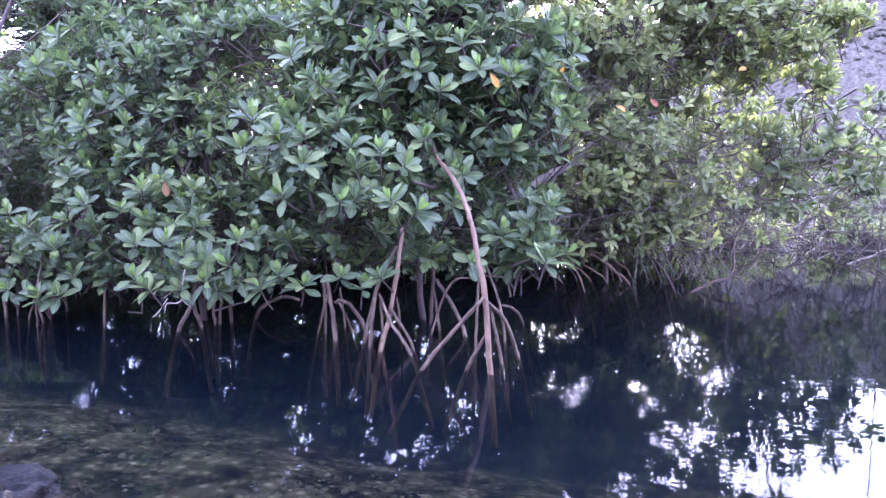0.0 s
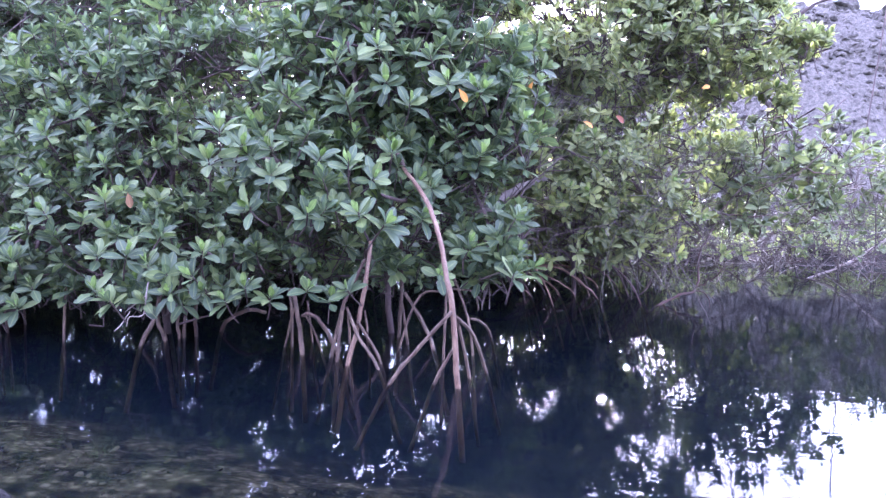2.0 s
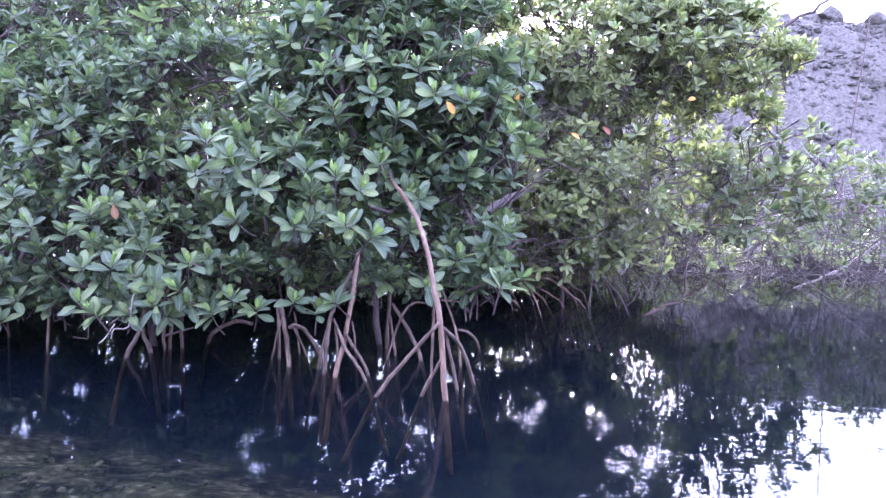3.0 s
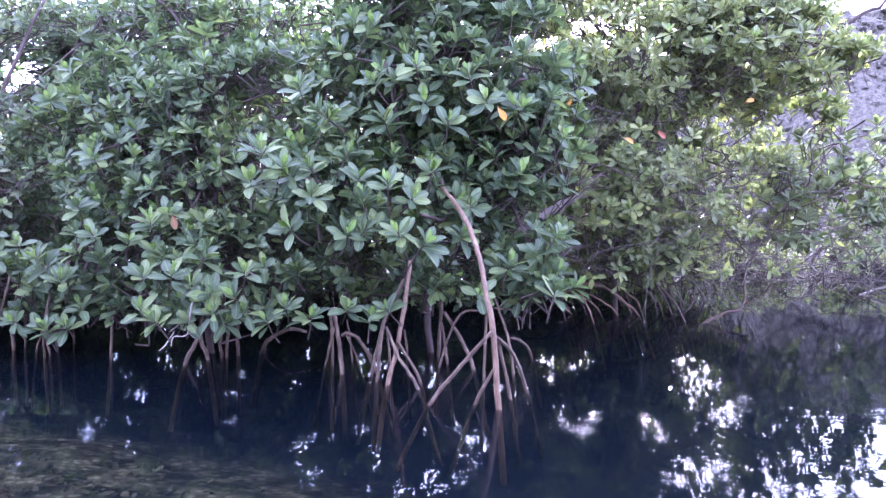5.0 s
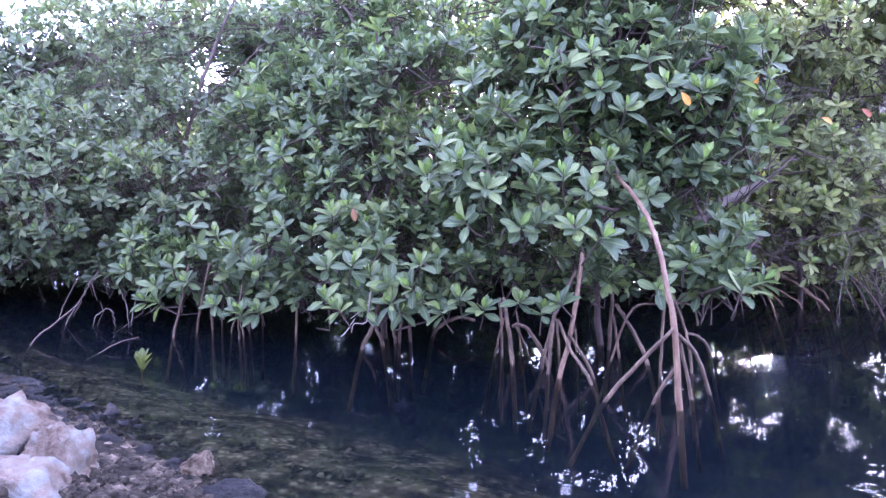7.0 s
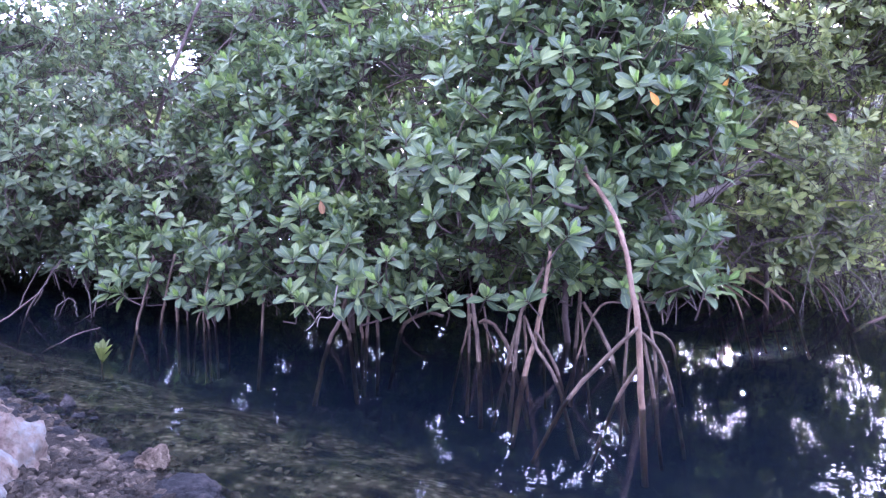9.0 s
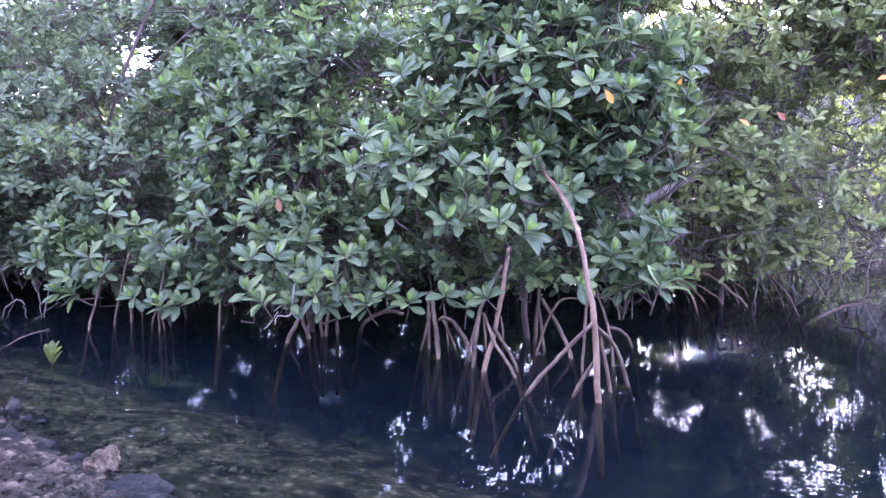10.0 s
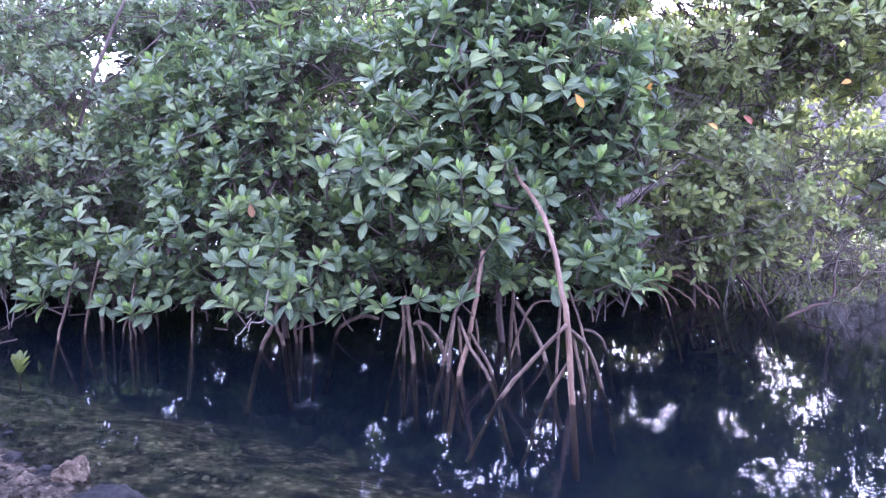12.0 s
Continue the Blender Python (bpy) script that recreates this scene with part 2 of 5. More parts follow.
# ---- mesh helpers ----
def mesh_from(name, verts, faces, mats, face_mats=None, uvs=None, smooth=True):
    me = bpy.data.meshes.new(name)
    me.from_pydata(verts, [], faces)
    for m in mats:
        me.materials.append(m)
    if face_mats is not None:
        me.polygons.foreach_set("material_index", np.asarray(face_mats, dtype=np.int32))
    if uvs is not None:
        lay = me.uv_layers.new(name="blade")
        idx = np.empty(len(me.loops), dtype=np.int32)
        me.loops.foreach_get("vertex_index", idx)
        lay.data.foreach_set("uv", np.asarray(uvs, dtype=np.float32)[idx].ravel())
    if smooth:
        me.polygons.foreach_set("use_smooth", np.ones(len(me.polygons), dtype=bool))
    me.update()
    return me


def big_mesh(name, verts, quads, mats, face_mats=None, uvs=None, smooth=True):
    """A mesh out of arrays of corners and four-sided faces."""
    me = bpy.data.meshes.new(name)
    nv, nf = len(verts), len(quads)
    me.vertices.add(nv)
    me.vertices.foreach_set("co", np.asarray(verts, dtype=np.float32).ravel())
    me.loops.add(nf * 4)
    me.loops.foreach_set("vertex_index", np.asarray(quads, dtype=np.int32).ravel())
    me.polygons.add(nf)
    me.polygons.foreach_set("loop_start", np.arange(0, nf * 4, 4, dtype=np.int32))
    for m in mats:
        me.materials.append(m)
    if face_mats is not None:
        me.polygons.foreach_set("material_index", np.asarray(face_mats, dtype=np.int32))
    if smooth:
        me.polygons.foreach_set("use_smooth", np.ones(nf, dtype=bool))
    if uvs is not None:
        lay = me.uv_layers.new(name="blade")
        lay.data.foreach_set("uv", np.asarray(uvs, dtype=np.float32)[np.asarray(quads).ravel()].ravel())
    me.update(calc_edges=True)
    me.validate()
    return me


def under(name, data, parent, label=""):
    ob = new(name, data)
    ob.parent = parent
    return tagged(ob, label)


def thing(name, at, label, category, group="", kind=""):
    ob = new(name)
    ob.location = at
    ob.empty_display_size = 0.1
    return tagged(ob, label, category, group, kind)


def smooth_line(points, steps):
    """A rounded line through the points, given as an array."""
    p = np.asarray(points, dtype=float)
    if len(p) < 3:
        t = np.linspace(0, 1, steps + 1)[:, None]
        return p[0] * (1 - t) + p[-1] * t
    ext = np.vstack([2 * p[0] - p[1], p, 2 * p[-1] - p[-2]])
    out = []
    for i in range(1, len(ext) - 2):
        a, b, c, d = ext[i - 1:i + 3]
        for t in np.linspace(0, 1, steps, endpoint=False):
            out.append(0.5 * (2 * b + (c - a) * t + (2 * a - 5 * b + 4 * c - d) * t * t + (3 * b - a - 3 * c + d) * t ** 3))
    return np.array(out + [p[-1]])


def tube_mesh(name, points, r0, r1, mat, steps=5, sides=8, wobble=0.0, knots=0.0):
    """A tapered, slightly crooked stem with closed ends."""
    c = smooth_line(points, steps)
    k = len(c)
    c = c + rng.normal(0, 1, c.shape) * wobble * np.r_[0, np.ones(k - 2), 0][:, None]
    t = np.gradient(c, axis=0)
    t /= np.linalg.norm(t, axis=1)[:, None] + 1e-9
    ref = np.array([0.31, 0.9, 0.22])
    u = np.cross(t, ref)
    u /= np.linalg.norm(u, axis=1)[:, None] + 1e-9
    v = np.cross(t, u)
    rad = np.linspace(r0, r1, k) * (1 + knots * rng.normal(0, 1, k))
    ang = np.linspace(0, 2 * np.pi, sides, endpoint=False)
    ring = c[:, None, :] + rad[:, None, None] * (np.cos(ang)[None, :, None] * u[:, None, :] + np.sin(ang)[None, :, None] * v[:, None, :])
    verts = ring.reshape(-1, 3).tolist()
    faces = [(i * sides + j, i * sides + (j + 1) % sides, (i + 1) * sides + (j + 1) % sides, (i + 1) * sides + j) for i in range(k - 1) for j in range(sides)]
    faces += [tuple(range(sides))[::-1], tuple(range((k - 1) * sides, k * sides))]
    return mesh_from(name, verts, faces, [mat])


def local(points, parent):
    o = np.array(parent.location)
    return [tuple(np.asarray(p) - o) for p in points]


def stem(name, parent, points, r0, r1, mat, label="", steps=5, sides=8, wobble=0.003, knots=0.05):
    return under(name, tube_mesh(name, local(points, parent), r0, r1, mat, steps, sides, wobble, knots), parent, label)


# ---- leaves ----
FINE = ([0, .09, .30, .56, .79, .93, 1.0], [.06, .13, .66, 1.0, .84, .46, .04])
FAR = ([0, .34, .74, 1.0], [.06, .70, 1.0, .16])
PLAIN = ([0, .32, .74, 1.0], [.07, .72, .96, .07])


def leaf_points(shape, length, width, fold, droop):
    """One blade along +x: corners, faces and its own coordinates."""
    v, w = np.array(shape[0]), np.array(shape[1]) * width / 2
    k = len(v)
    x, zc = length * v, -droop * length * v ** 2
    pts = np.zeros((k, 3, 3))
    for j, s in enumerate((-1, 0, 1)):
        pts[:, j, 0], pts[:, j, 1], pts[:, j, 2] = x, s * w, zc + abs(s) * w * fold
    uv = np.zeros((k, 3, 2))
    uv[:, :, 0], uv[:, :, 1] = np.array([0, .5, 1])[None, :], v[:, None]
    q = [(i * 3 + j, i * 3 + 3 + j, i * 3 + 4 + j, i * 3 + 1 + j) for i in range(k - 1) for j in range(2)]
    return pts.reshape(-1, 3), np.array(q), uv.reshape(-1, 2)


def turn_z(a):
    c, s = math.cos(a), math.sin(a)
    return np.array([[c, -s, 0], [s, c, 0], [0, 0, 1]])


def turn_y(a):
    c, s = math.cos(a), math.sin(a)
    return np.array([[c, 0, s], [0, 1, 0], [-s, 0, c]])


def rosette_plan(r, pairs):
    """Leaf poses of one shoot tip round +z: (turn, offset, size, young)."""
    out = []
    spin = r.uniform(0, np.pi)
    for j in range(pairs):
        f = j / max(pairs - 1, 1)
        lift = radians(74 - 66 * f ** 0.9 + r.normal(0, 8))
        for side in (0, np.pi):
            a = spin + j * radians(90 + r.normal(0, 9)) + side + r.normal(0, 0.10)
            m = turn_z(a) @ turn_y(-(lift + r.normal(0, 0.10))) @ np.array(Matrix.Rotation(r.normal(0, 0.25), 3, "X"))
            out.append((m, np.array([0, 0, -0.034 * f]), (0.70 + 0.32 * min(f * 1.7, 1)) * r.uniform(0.86, 1.12), j == 0))
    return out


def rosette_variant(seed, young, shape=PLAIN, length=0.098, width=0.046):
    r = np.random.default_rng(seed)
    vs, qs, us, ms, base = [], [], [], [], 0
    for m, off, size, first in rosette_plan(r, int(r.integers(4, 6))):
        p, q, uv = leaf_points(shape, length * size, width * size, r.uniform(0.15, 0.5), r.uniform(0.02, 0.25))
        vs.append(p @ m.T + off)
        qs.append(q + base)
        us.append(uv)
        ms += [1 if first and young else 0] * len(q)
        base += len(p)
    return np.vstack(vs), np.vstack(qs), np.vstack(us), np.array(ms)


def flat_blade(variant):
    """The same shoot tip with blades one face wide, for trees far behind."""
    v, q, u, m = variant
    return v, np.stack([q[::2, 0], q[::2, 1], q[1::2, 2], q[1::2, 3]], axis=1), u, m[::2]


VARIANTS = [rosette_variant(100 + i, i % 6 == 0) for i in range(12)]
FAR_VARIANTS = [flat_blade(rosette_variant(200 + i, i % 6 == 0, FAR)) for i in range(12)]
FINE_VARIANTS = [rosette_variant(300 + i, i % 5 == 0, PLAIN, 0.102, 0.050) for i in range(10)]


def aim(d, spin):
    """Turns that carry +z to d."""
    d = d / (np.linalg.norm(d, axis=1)[:, None] + 1e-9)
    ref = np.where(np.abs(d[:, 2:3]) > 0.9, np.array([[1.0, 0, 0]]), np.array([[0, 0, 1.0]]))
    x = np.cross(ref, d)
    x /= np.linalg.norm(x, axis=1)[:, None]
    y = np.cross(d, x)
    c, s = np.cos(spin)[:, None], np.sin(spin)[:, None]
    return np.stack([c * x + s * y, -s * x + c * y, d], axis=2)


def scatter_rosettes(places, ways, sizes, variants=VARIANTS):
    """All the shoot tips of a crown as arrays for one mesh."""
    r = np.random.default_rng(len(places))
    pick = r.integers(0, len(variants), len(places))
    turns = aim(ways, r.uniform(0, 2 * np.pi, len(places))) * sizes[:, None, None]
    vs, qs, us, ms, base = [], [], [], [], 0
    for k, (v, q, u, m) in enumerate(variants):
        sel = np.where(pick == k)[0]
        if not len(sel):
            continue
        p = np.einsum("nij,vj->nvi", turns[sel], v) + places[sel][:, None, :]
        vs.append(p.reshape(-1, 3))
        qs.append((q[None] + (np.arange(len(sel)) * len(v))[:, None, None] + base).reshape(-1, 4))
        us.append(np.tile(u, (len(sel), 1)))
        ms.append(np.tile(m, len(sel)))
        base += len(sel) * len(v)
    return np.vstack(vs), np.vstack(qs), np.vstack(us), np.concatenate(ms)


def sticks(a, b, r0, r1):
    """Thin three-sided twigs from points a to points b."""
    d = b - a
    t = aim(d, np.zeros(len(a)))
    ang = np.array([0, 2.094, 4.189])
    ring = np.stack([np.cos(ang), np.sin(ang), np.zeros(3)], axis=1)
    off = np.einsum("nij,vj->nvi", t, ring)
    r0, r1 = np.broadcast_to(r0, len(a)), np.broadcast_to(r1, len(a))
    v = np.concatenate([a[:, None] + off * r0[:, None, None], b[:, None] + off * r1[:, None, None]], axis=1).reshape(-1, 3)
    q = np.array([(0, 1, 4, 3), (1, 2, 5, 4), (2, 0, 3, 5)])
    return v, (q[None] + (np.arange(len(a)) * 6)[:, None, None]).reshape(-1, 4)


def patchy(p, scale, cut):
    return np.array([noise.noise(Vector(q) * scale) < cut for q in p])


# clearings along the camera's sightlines so sky shows: x, z at y = 4.7, run and rise per metre of depth, radius
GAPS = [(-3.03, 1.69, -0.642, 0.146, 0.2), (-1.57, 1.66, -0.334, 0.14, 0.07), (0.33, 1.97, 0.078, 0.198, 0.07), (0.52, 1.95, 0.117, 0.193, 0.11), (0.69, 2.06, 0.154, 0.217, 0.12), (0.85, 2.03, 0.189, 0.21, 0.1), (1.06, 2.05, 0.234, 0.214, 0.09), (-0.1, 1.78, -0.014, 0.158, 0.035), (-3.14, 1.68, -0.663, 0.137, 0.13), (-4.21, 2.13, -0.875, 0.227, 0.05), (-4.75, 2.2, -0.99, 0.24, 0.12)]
# clearings along sightlines mirrored in the water, for sky glints: x, z at y = 4.7, radius
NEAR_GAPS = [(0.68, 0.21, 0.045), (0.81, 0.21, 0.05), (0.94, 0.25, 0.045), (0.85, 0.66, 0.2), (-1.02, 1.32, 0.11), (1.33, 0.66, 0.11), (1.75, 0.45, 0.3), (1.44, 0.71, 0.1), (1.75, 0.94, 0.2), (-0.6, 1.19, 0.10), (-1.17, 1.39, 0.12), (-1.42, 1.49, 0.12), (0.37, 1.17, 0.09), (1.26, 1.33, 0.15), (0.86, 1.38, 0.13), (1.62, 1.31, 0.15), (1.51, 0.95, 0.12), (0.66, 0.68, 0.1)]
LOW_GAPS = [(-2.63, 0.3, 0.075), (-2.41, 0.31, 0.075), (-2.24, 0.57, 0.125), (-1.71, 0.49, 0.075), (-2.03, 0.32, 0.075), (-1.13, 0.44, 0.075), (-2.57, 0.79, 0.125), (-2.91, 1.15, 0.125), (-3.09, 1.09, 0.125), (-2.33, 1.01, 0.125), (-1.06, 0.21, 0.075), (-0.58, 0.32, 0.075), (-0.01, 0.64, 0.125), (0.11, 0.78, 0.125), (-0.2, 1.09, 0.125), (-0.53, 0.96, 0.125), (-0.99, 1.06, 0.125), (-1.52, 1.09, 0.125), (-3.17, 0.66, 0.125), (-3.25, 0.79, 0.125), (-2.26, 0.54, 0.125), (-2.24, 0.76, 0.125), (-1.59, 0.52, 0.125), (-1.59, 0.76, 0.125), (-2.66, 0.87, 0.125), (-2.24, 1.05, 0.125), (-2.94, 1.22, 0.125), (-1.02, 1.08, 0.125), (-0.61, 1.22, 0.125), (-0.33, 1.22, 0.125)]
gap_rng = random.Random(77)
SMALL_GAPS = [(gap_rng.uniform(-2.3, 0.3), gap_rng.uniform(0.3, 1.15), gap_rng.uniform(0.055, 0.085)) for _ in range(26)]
# run and rise follow rays from the camera mirrored below the water
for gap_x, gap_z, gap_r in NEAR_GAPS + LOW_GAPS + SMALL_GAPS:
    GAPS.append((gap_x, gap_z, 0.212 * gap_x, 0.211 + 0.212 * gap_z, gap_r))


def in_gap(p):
    """True for the points that lie in one of the sightline clearings."""
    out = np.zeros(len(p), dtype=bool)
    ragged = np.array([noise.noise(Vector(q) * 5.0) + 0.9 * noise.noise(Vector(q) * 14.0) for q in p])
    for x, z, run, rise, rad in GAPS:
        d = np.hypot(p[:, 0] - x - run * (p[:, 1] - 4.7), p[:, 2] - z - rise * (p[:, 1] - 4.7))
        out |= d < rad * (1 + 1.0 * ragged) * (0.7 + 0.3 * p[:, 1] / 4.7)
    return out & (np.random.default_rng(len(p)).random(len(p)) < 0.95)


def crown(tree, lobes, size=1.0, face=(0, -0.12, 0.85), leaf=None, gap=0.28, low=0.14, variants=VARIANTS, seed=1, twig=TWIG_BARK, label="", more=1.0, singles=0, clear=()):
    """Fills lobes (centre, radii, number) with shoot tips, twigs and inner branches as two joined parts."""
    r = np.random.default_rng(seed)
    ps, ds, cs = [], [], []
    for c, rad, count, *own in lobes:
        count = int(count * more)
        u = r.normal(0, 1, (count, 3))
        u /= np.linalg.norm(u, axis=1)[:, None]
        f = 0.40 + 0.62 * r.random(count) ** 0.6
        p = np.array(c) + u * np.array(rad) * f[:, None]
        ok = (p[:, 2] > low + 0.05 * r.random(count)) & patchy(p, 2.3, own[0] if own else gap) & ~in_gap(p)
        for q, rad_q in clear:
            ok &= np.linalg.norm(p - np.array(q), axis=1) > rad_q
        d = u * 0.55 + np.array(face) + r.normal(0, 0.33, (count, 3))
        ps.append(p[ok]), ds.append(d[ok]), cs.append(np.tile(c, (ok.sum(), 1)))
    p, d, c = np.vstack(ps), np.vstack(ds), np.vstack(cs)
    o = np.array(tree.location)
    sizes = size * r.uniform(0.72, 1.15, len(p))
    if singles:
        order = np.argsort(p[:, 1] + 0.25 * np.abs(p[:, 2] - 0.9))
        for k in order[:singles]:
            shoot(tree, p[k], d[k] + np.array([0, -0.2, 0]), sizes[k] * 0.86, seed * 50 + int(k), k % 3 == 0, mesh_set=leaf)
        rest = np.sort(order[singles:])
        p, d, c, sizes = p[rest], d[rest], c[rest], sizes[rest]
    v, q, u, m = scatter_rosettes(p - o, d, sizes, variants)
    leaves = under("foliage", big_mesh("foliage", v, q, [leaf or LEAF, LEAF_YOUNG], m, u), tree, label)
    tagged(leaves, kind="stuff")
    dn = d / np.linalg.norm(d, axis=1)[:, None]
    root = p - dn * (0.14 + 0.10 * r.random(len(p)))[:, None] * size
    a1, q1 = sticks(root - o, p - o - dn * 0.02, 0.0045 * size, 0.0032 * size)
    some = r.random(len(p)) < 0.4
    inner = root[some] + (c[some] - root[some]) * r.uniform(0.2, 0.5, some.sum())[:, None] + r.normal(0, 0.07, (some.sum(), 3))
    inner[:, 2] = np.maximum(inner[:, 2], 0.06)
    a2, q2 = sticks(inner - o, root[some] - o, 0.0085 * size, 0.0045 * size)
    twigs = under("brushwood", big_mesh("brushwood", np.vstack([a1, a2]), np.vstack([q1, q2 + len(a1)]), [twig]), tree)
    tagged(twigs, kind="stuff")
    return p


LEAF_MESHES = []
for i in range(6):
    lp, lq, lu = leaf_points(FINE, 0.108 * (0.94 + 0.03 * i), 0.047, 0.18 + 0.06 * i, 0.03 + 0.045 * i)
    LEAF_MESHES.append(mesh_from("leaf", lp.tolist(), [tuple(int(k) for k in f) for f in lq], [LEAF_ONE], None, lu))
OLIVE_MESHES = []
for me in LEAF_MESHES[:3]:
    me = me.copy()
    me.materials[0] = LEAF_OLIVE_ONE
    OLIVE_MESHES.append(me)
YOUNG_MESHES = []
for i in range(3):
    lp, lq, lu = leaf_points(FINE, 0.108, 0.042, 0.45 + 0.1 * i, -0.03 * i)
    me = mesh_from("leaf", lp.tolist(), [tuple(int(k) for k in f) for f in lq], [LEAF_YOUNG], None, lu)
    YOUNG_MESHES.append(me)


def shoot(tree, at, way, size, seed, young, length=0.16, mesh_set=None):
    """One near shoot tip: a stalk with a bud, and each leaf a mesh of its own."""
    r = np.random.default_rng(seed)
    o = np.array(tree.location)
    t = aim(np.array([way], dtype=float), np.array([r.uniform(0, 6.28)]))[0]
    stalk = tube_mesh("shoot", [(0, 0, -length), (r.normal(0, .008), r.normal(0, .008), -length * .5), (0, 0, 0.0), (0, 0, 0.03)], 0.0048, 0.0016, TWIG_BARK, 2, 6)
    ob = under("shoot", stalk, tree)
    m = Matrix(t.tolist()).to_4x4()
    ob.matrix_basis = Matrix.Translation(Vector(np.array(at) - o)) @ m @ Matrix.Scale(size, 4)
    for turn, off, s, first in rosette_plan(r, int(r.integers(5, 7))):
        use = YOUNG_MESHES if first and young else OLIVE_MESHES if mesh_set == LEAF_OLIVE else LEAF_MESHES
        lf = under("leaf", use[int(r.integers(0, len(use)))], ob)
        lf.matrix_basis = Matrix.Translation(off.tolist()) @ Matrix(turn.tolist()).to_4x4() @ Matrix.Scale(float(s), 4)
    return ob


def prop_root(tree, radius, points, mat=None, taper=0.82):
    b = np.array(points[0]) + (np.array(points[0]) - np.array(points[1])) * 0.6
    b[2] = -0.35
    k = 0.35 / max(points[1][2] - points[0][2], 0.1)
    b[:2] = np.array(points[0][:2]) + (np.array(points[0][:2]) - np.array(points[1][:2])) * min(k, 1.2)
    return stem("prop_root", tree, [tuple(b), *points], radius * 1.08, radius * taper, mat or ROOT_BARK, wobble=0.0012, knots=0.035)


# ---- ground, water, hill ----
def shore_line(x):
    return 1.2 + 0.5 * np.maximum(-x, 0)


def shelf_edge(x):
    return 2.0 + 0.28 * np.maximum(-x, -0.6)


def ground_height(x, y):
    """Unseen embankment added behind the camera to cut low skylight, bank beside it, shallow shelf, dark pool, far
    bank.
    """
    d = y - shore_line(x)
    near = np.clip(-d * 0.26, 0, 0.34)
    bed = -0.015 - 0.07 * np.clip(d, 0, 1.1) - 0.23 * np.clip(y - shelf_edge(x), 0, 1.7)
    far = np.clip((y - 8.6 + 0.2 * np.clip((x - 2.0) / 2.0, 0, 1) - 0.3 * np.sin(x * 0.9)) * 0.22, -0.5, 0.45)
    z = np.where(d < 0, near, bed)
    z = np.where(y > 5.0, np.maximum(z, far), z)
    # added unseen mound behind the camera; keeps low skylight off the lower leaves
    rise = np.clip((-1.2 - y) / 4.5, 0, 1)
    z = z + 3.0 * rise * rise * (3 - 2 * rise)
    left = np.clip((np.where(y > 4.3, -5.0, -5.4) - x) * 0.18, -0.6, 0.12)
    return np.where(x < -2.0, np.maximum(z, left), z)


gx = np.concatenate([-np.geomspace(900, 7, 26), np.linspace(-6.5, 6.5, 131), np.geomspace(7, 900, 26)])
gy = np.concatenate([-np.geomspace(900, 4, 20), np.linspace(-3.5, 11, 141), np.geomspace(11.6, 1200, 30)])
X, Y = np.meshgrid(gx, gy)
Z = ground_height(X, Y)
lump = np.array([noise.fractal(Vector((a * 2.3, b * 2.3, 0)), 0.8, 2.1, 4) for a, b in zip(X.ravel(), Y.ravel())]).reshape(X.shape)
Z = Z + lump * np.where(np.abs(X) + np.abs(Y) < 25, 0.022, 0.0)
nx, ny = len(gx), len(gy)
gq = np.array([(j * nx + i, j * nx + i + 1, (j + 1) * nx + i + 1, (j + 1) * nx + i) for j in range(ny - 1) for i in range(nx - 1)])
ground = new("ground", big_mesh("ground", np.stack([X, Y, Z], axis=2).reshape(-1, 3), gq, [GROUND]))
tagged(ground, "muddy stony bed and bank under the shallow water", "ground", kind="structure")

wv = [(-60, -60, 0), (60, -60, 0), (60, 60, 0), (-60, 60, 0)]
water = new("water", mesh_from("water", wv, [(0, 1, 2, 3)], [WATER], smooth=False))
tagged(water, "dark still brackish water with faint ripples mirroring the mangroves", "water", kind="structure")


def ease(t):
    t = np.clip(t, 0, 1)
    return t * t * (3 - 2 * t)


hx, hy = np.concatenate([np.linspace(5, 23, 260), np.linspace(23.5, 48, 50)]), np.concatenate([np.linspace(13, 29.5, 190), np.linspace(30, 36, 10)])
X, Y = np.meshgrid(hx, hy)
rough = np.array([noise.fractal(Vector((a * 0.45, b * 0.45, 3)), 0.7, 2.1, 6) for a, b in zip(X.ravel(), Y.ravel())]).reshape(X.shape)
lumps = np.array([noise.noise(Vector((a * 1.6, b * 1.6, 9))) for a, b in zip(X.ravel(), Y.ravel())]).reshape(X.shape)
stones = np.array([noise.noise(Vector((a * 7.3, b * 7.3, 2))) + 0.6 * noise.noise(Vector((a * 9.1, b * 9.1, 5))) for a, b in zip(X.ravel(), Y.ravel())]).reshape(X.shape)
Z = 7.5 * ease((Y - 14.5) / 13.5) * ease((X - 6) / 6) + (rough * 0.26 + lumps * 0.05 + stones * 0.11) * ease((Y - 13.5) / 3)
nx, ny = len(hx), len(hy)
hq = np.array([(j * nx + i, j * nx + i + 1, (j + 1) * nx + i + 1, (j + 1) * nx + i) for j in range(ny - 1) for i in range(nx - 1)])
hill = new("rubble_hill", big_mesh("rubble_hill", np.stack([X, Y, Z], axis=2).reshape(-1, 3), hq, [HILL_ROCK], smooth=False))
tagged(hill, "pale pinkish grey slope of crumbled limestone rubble", "hill", kind="structure")


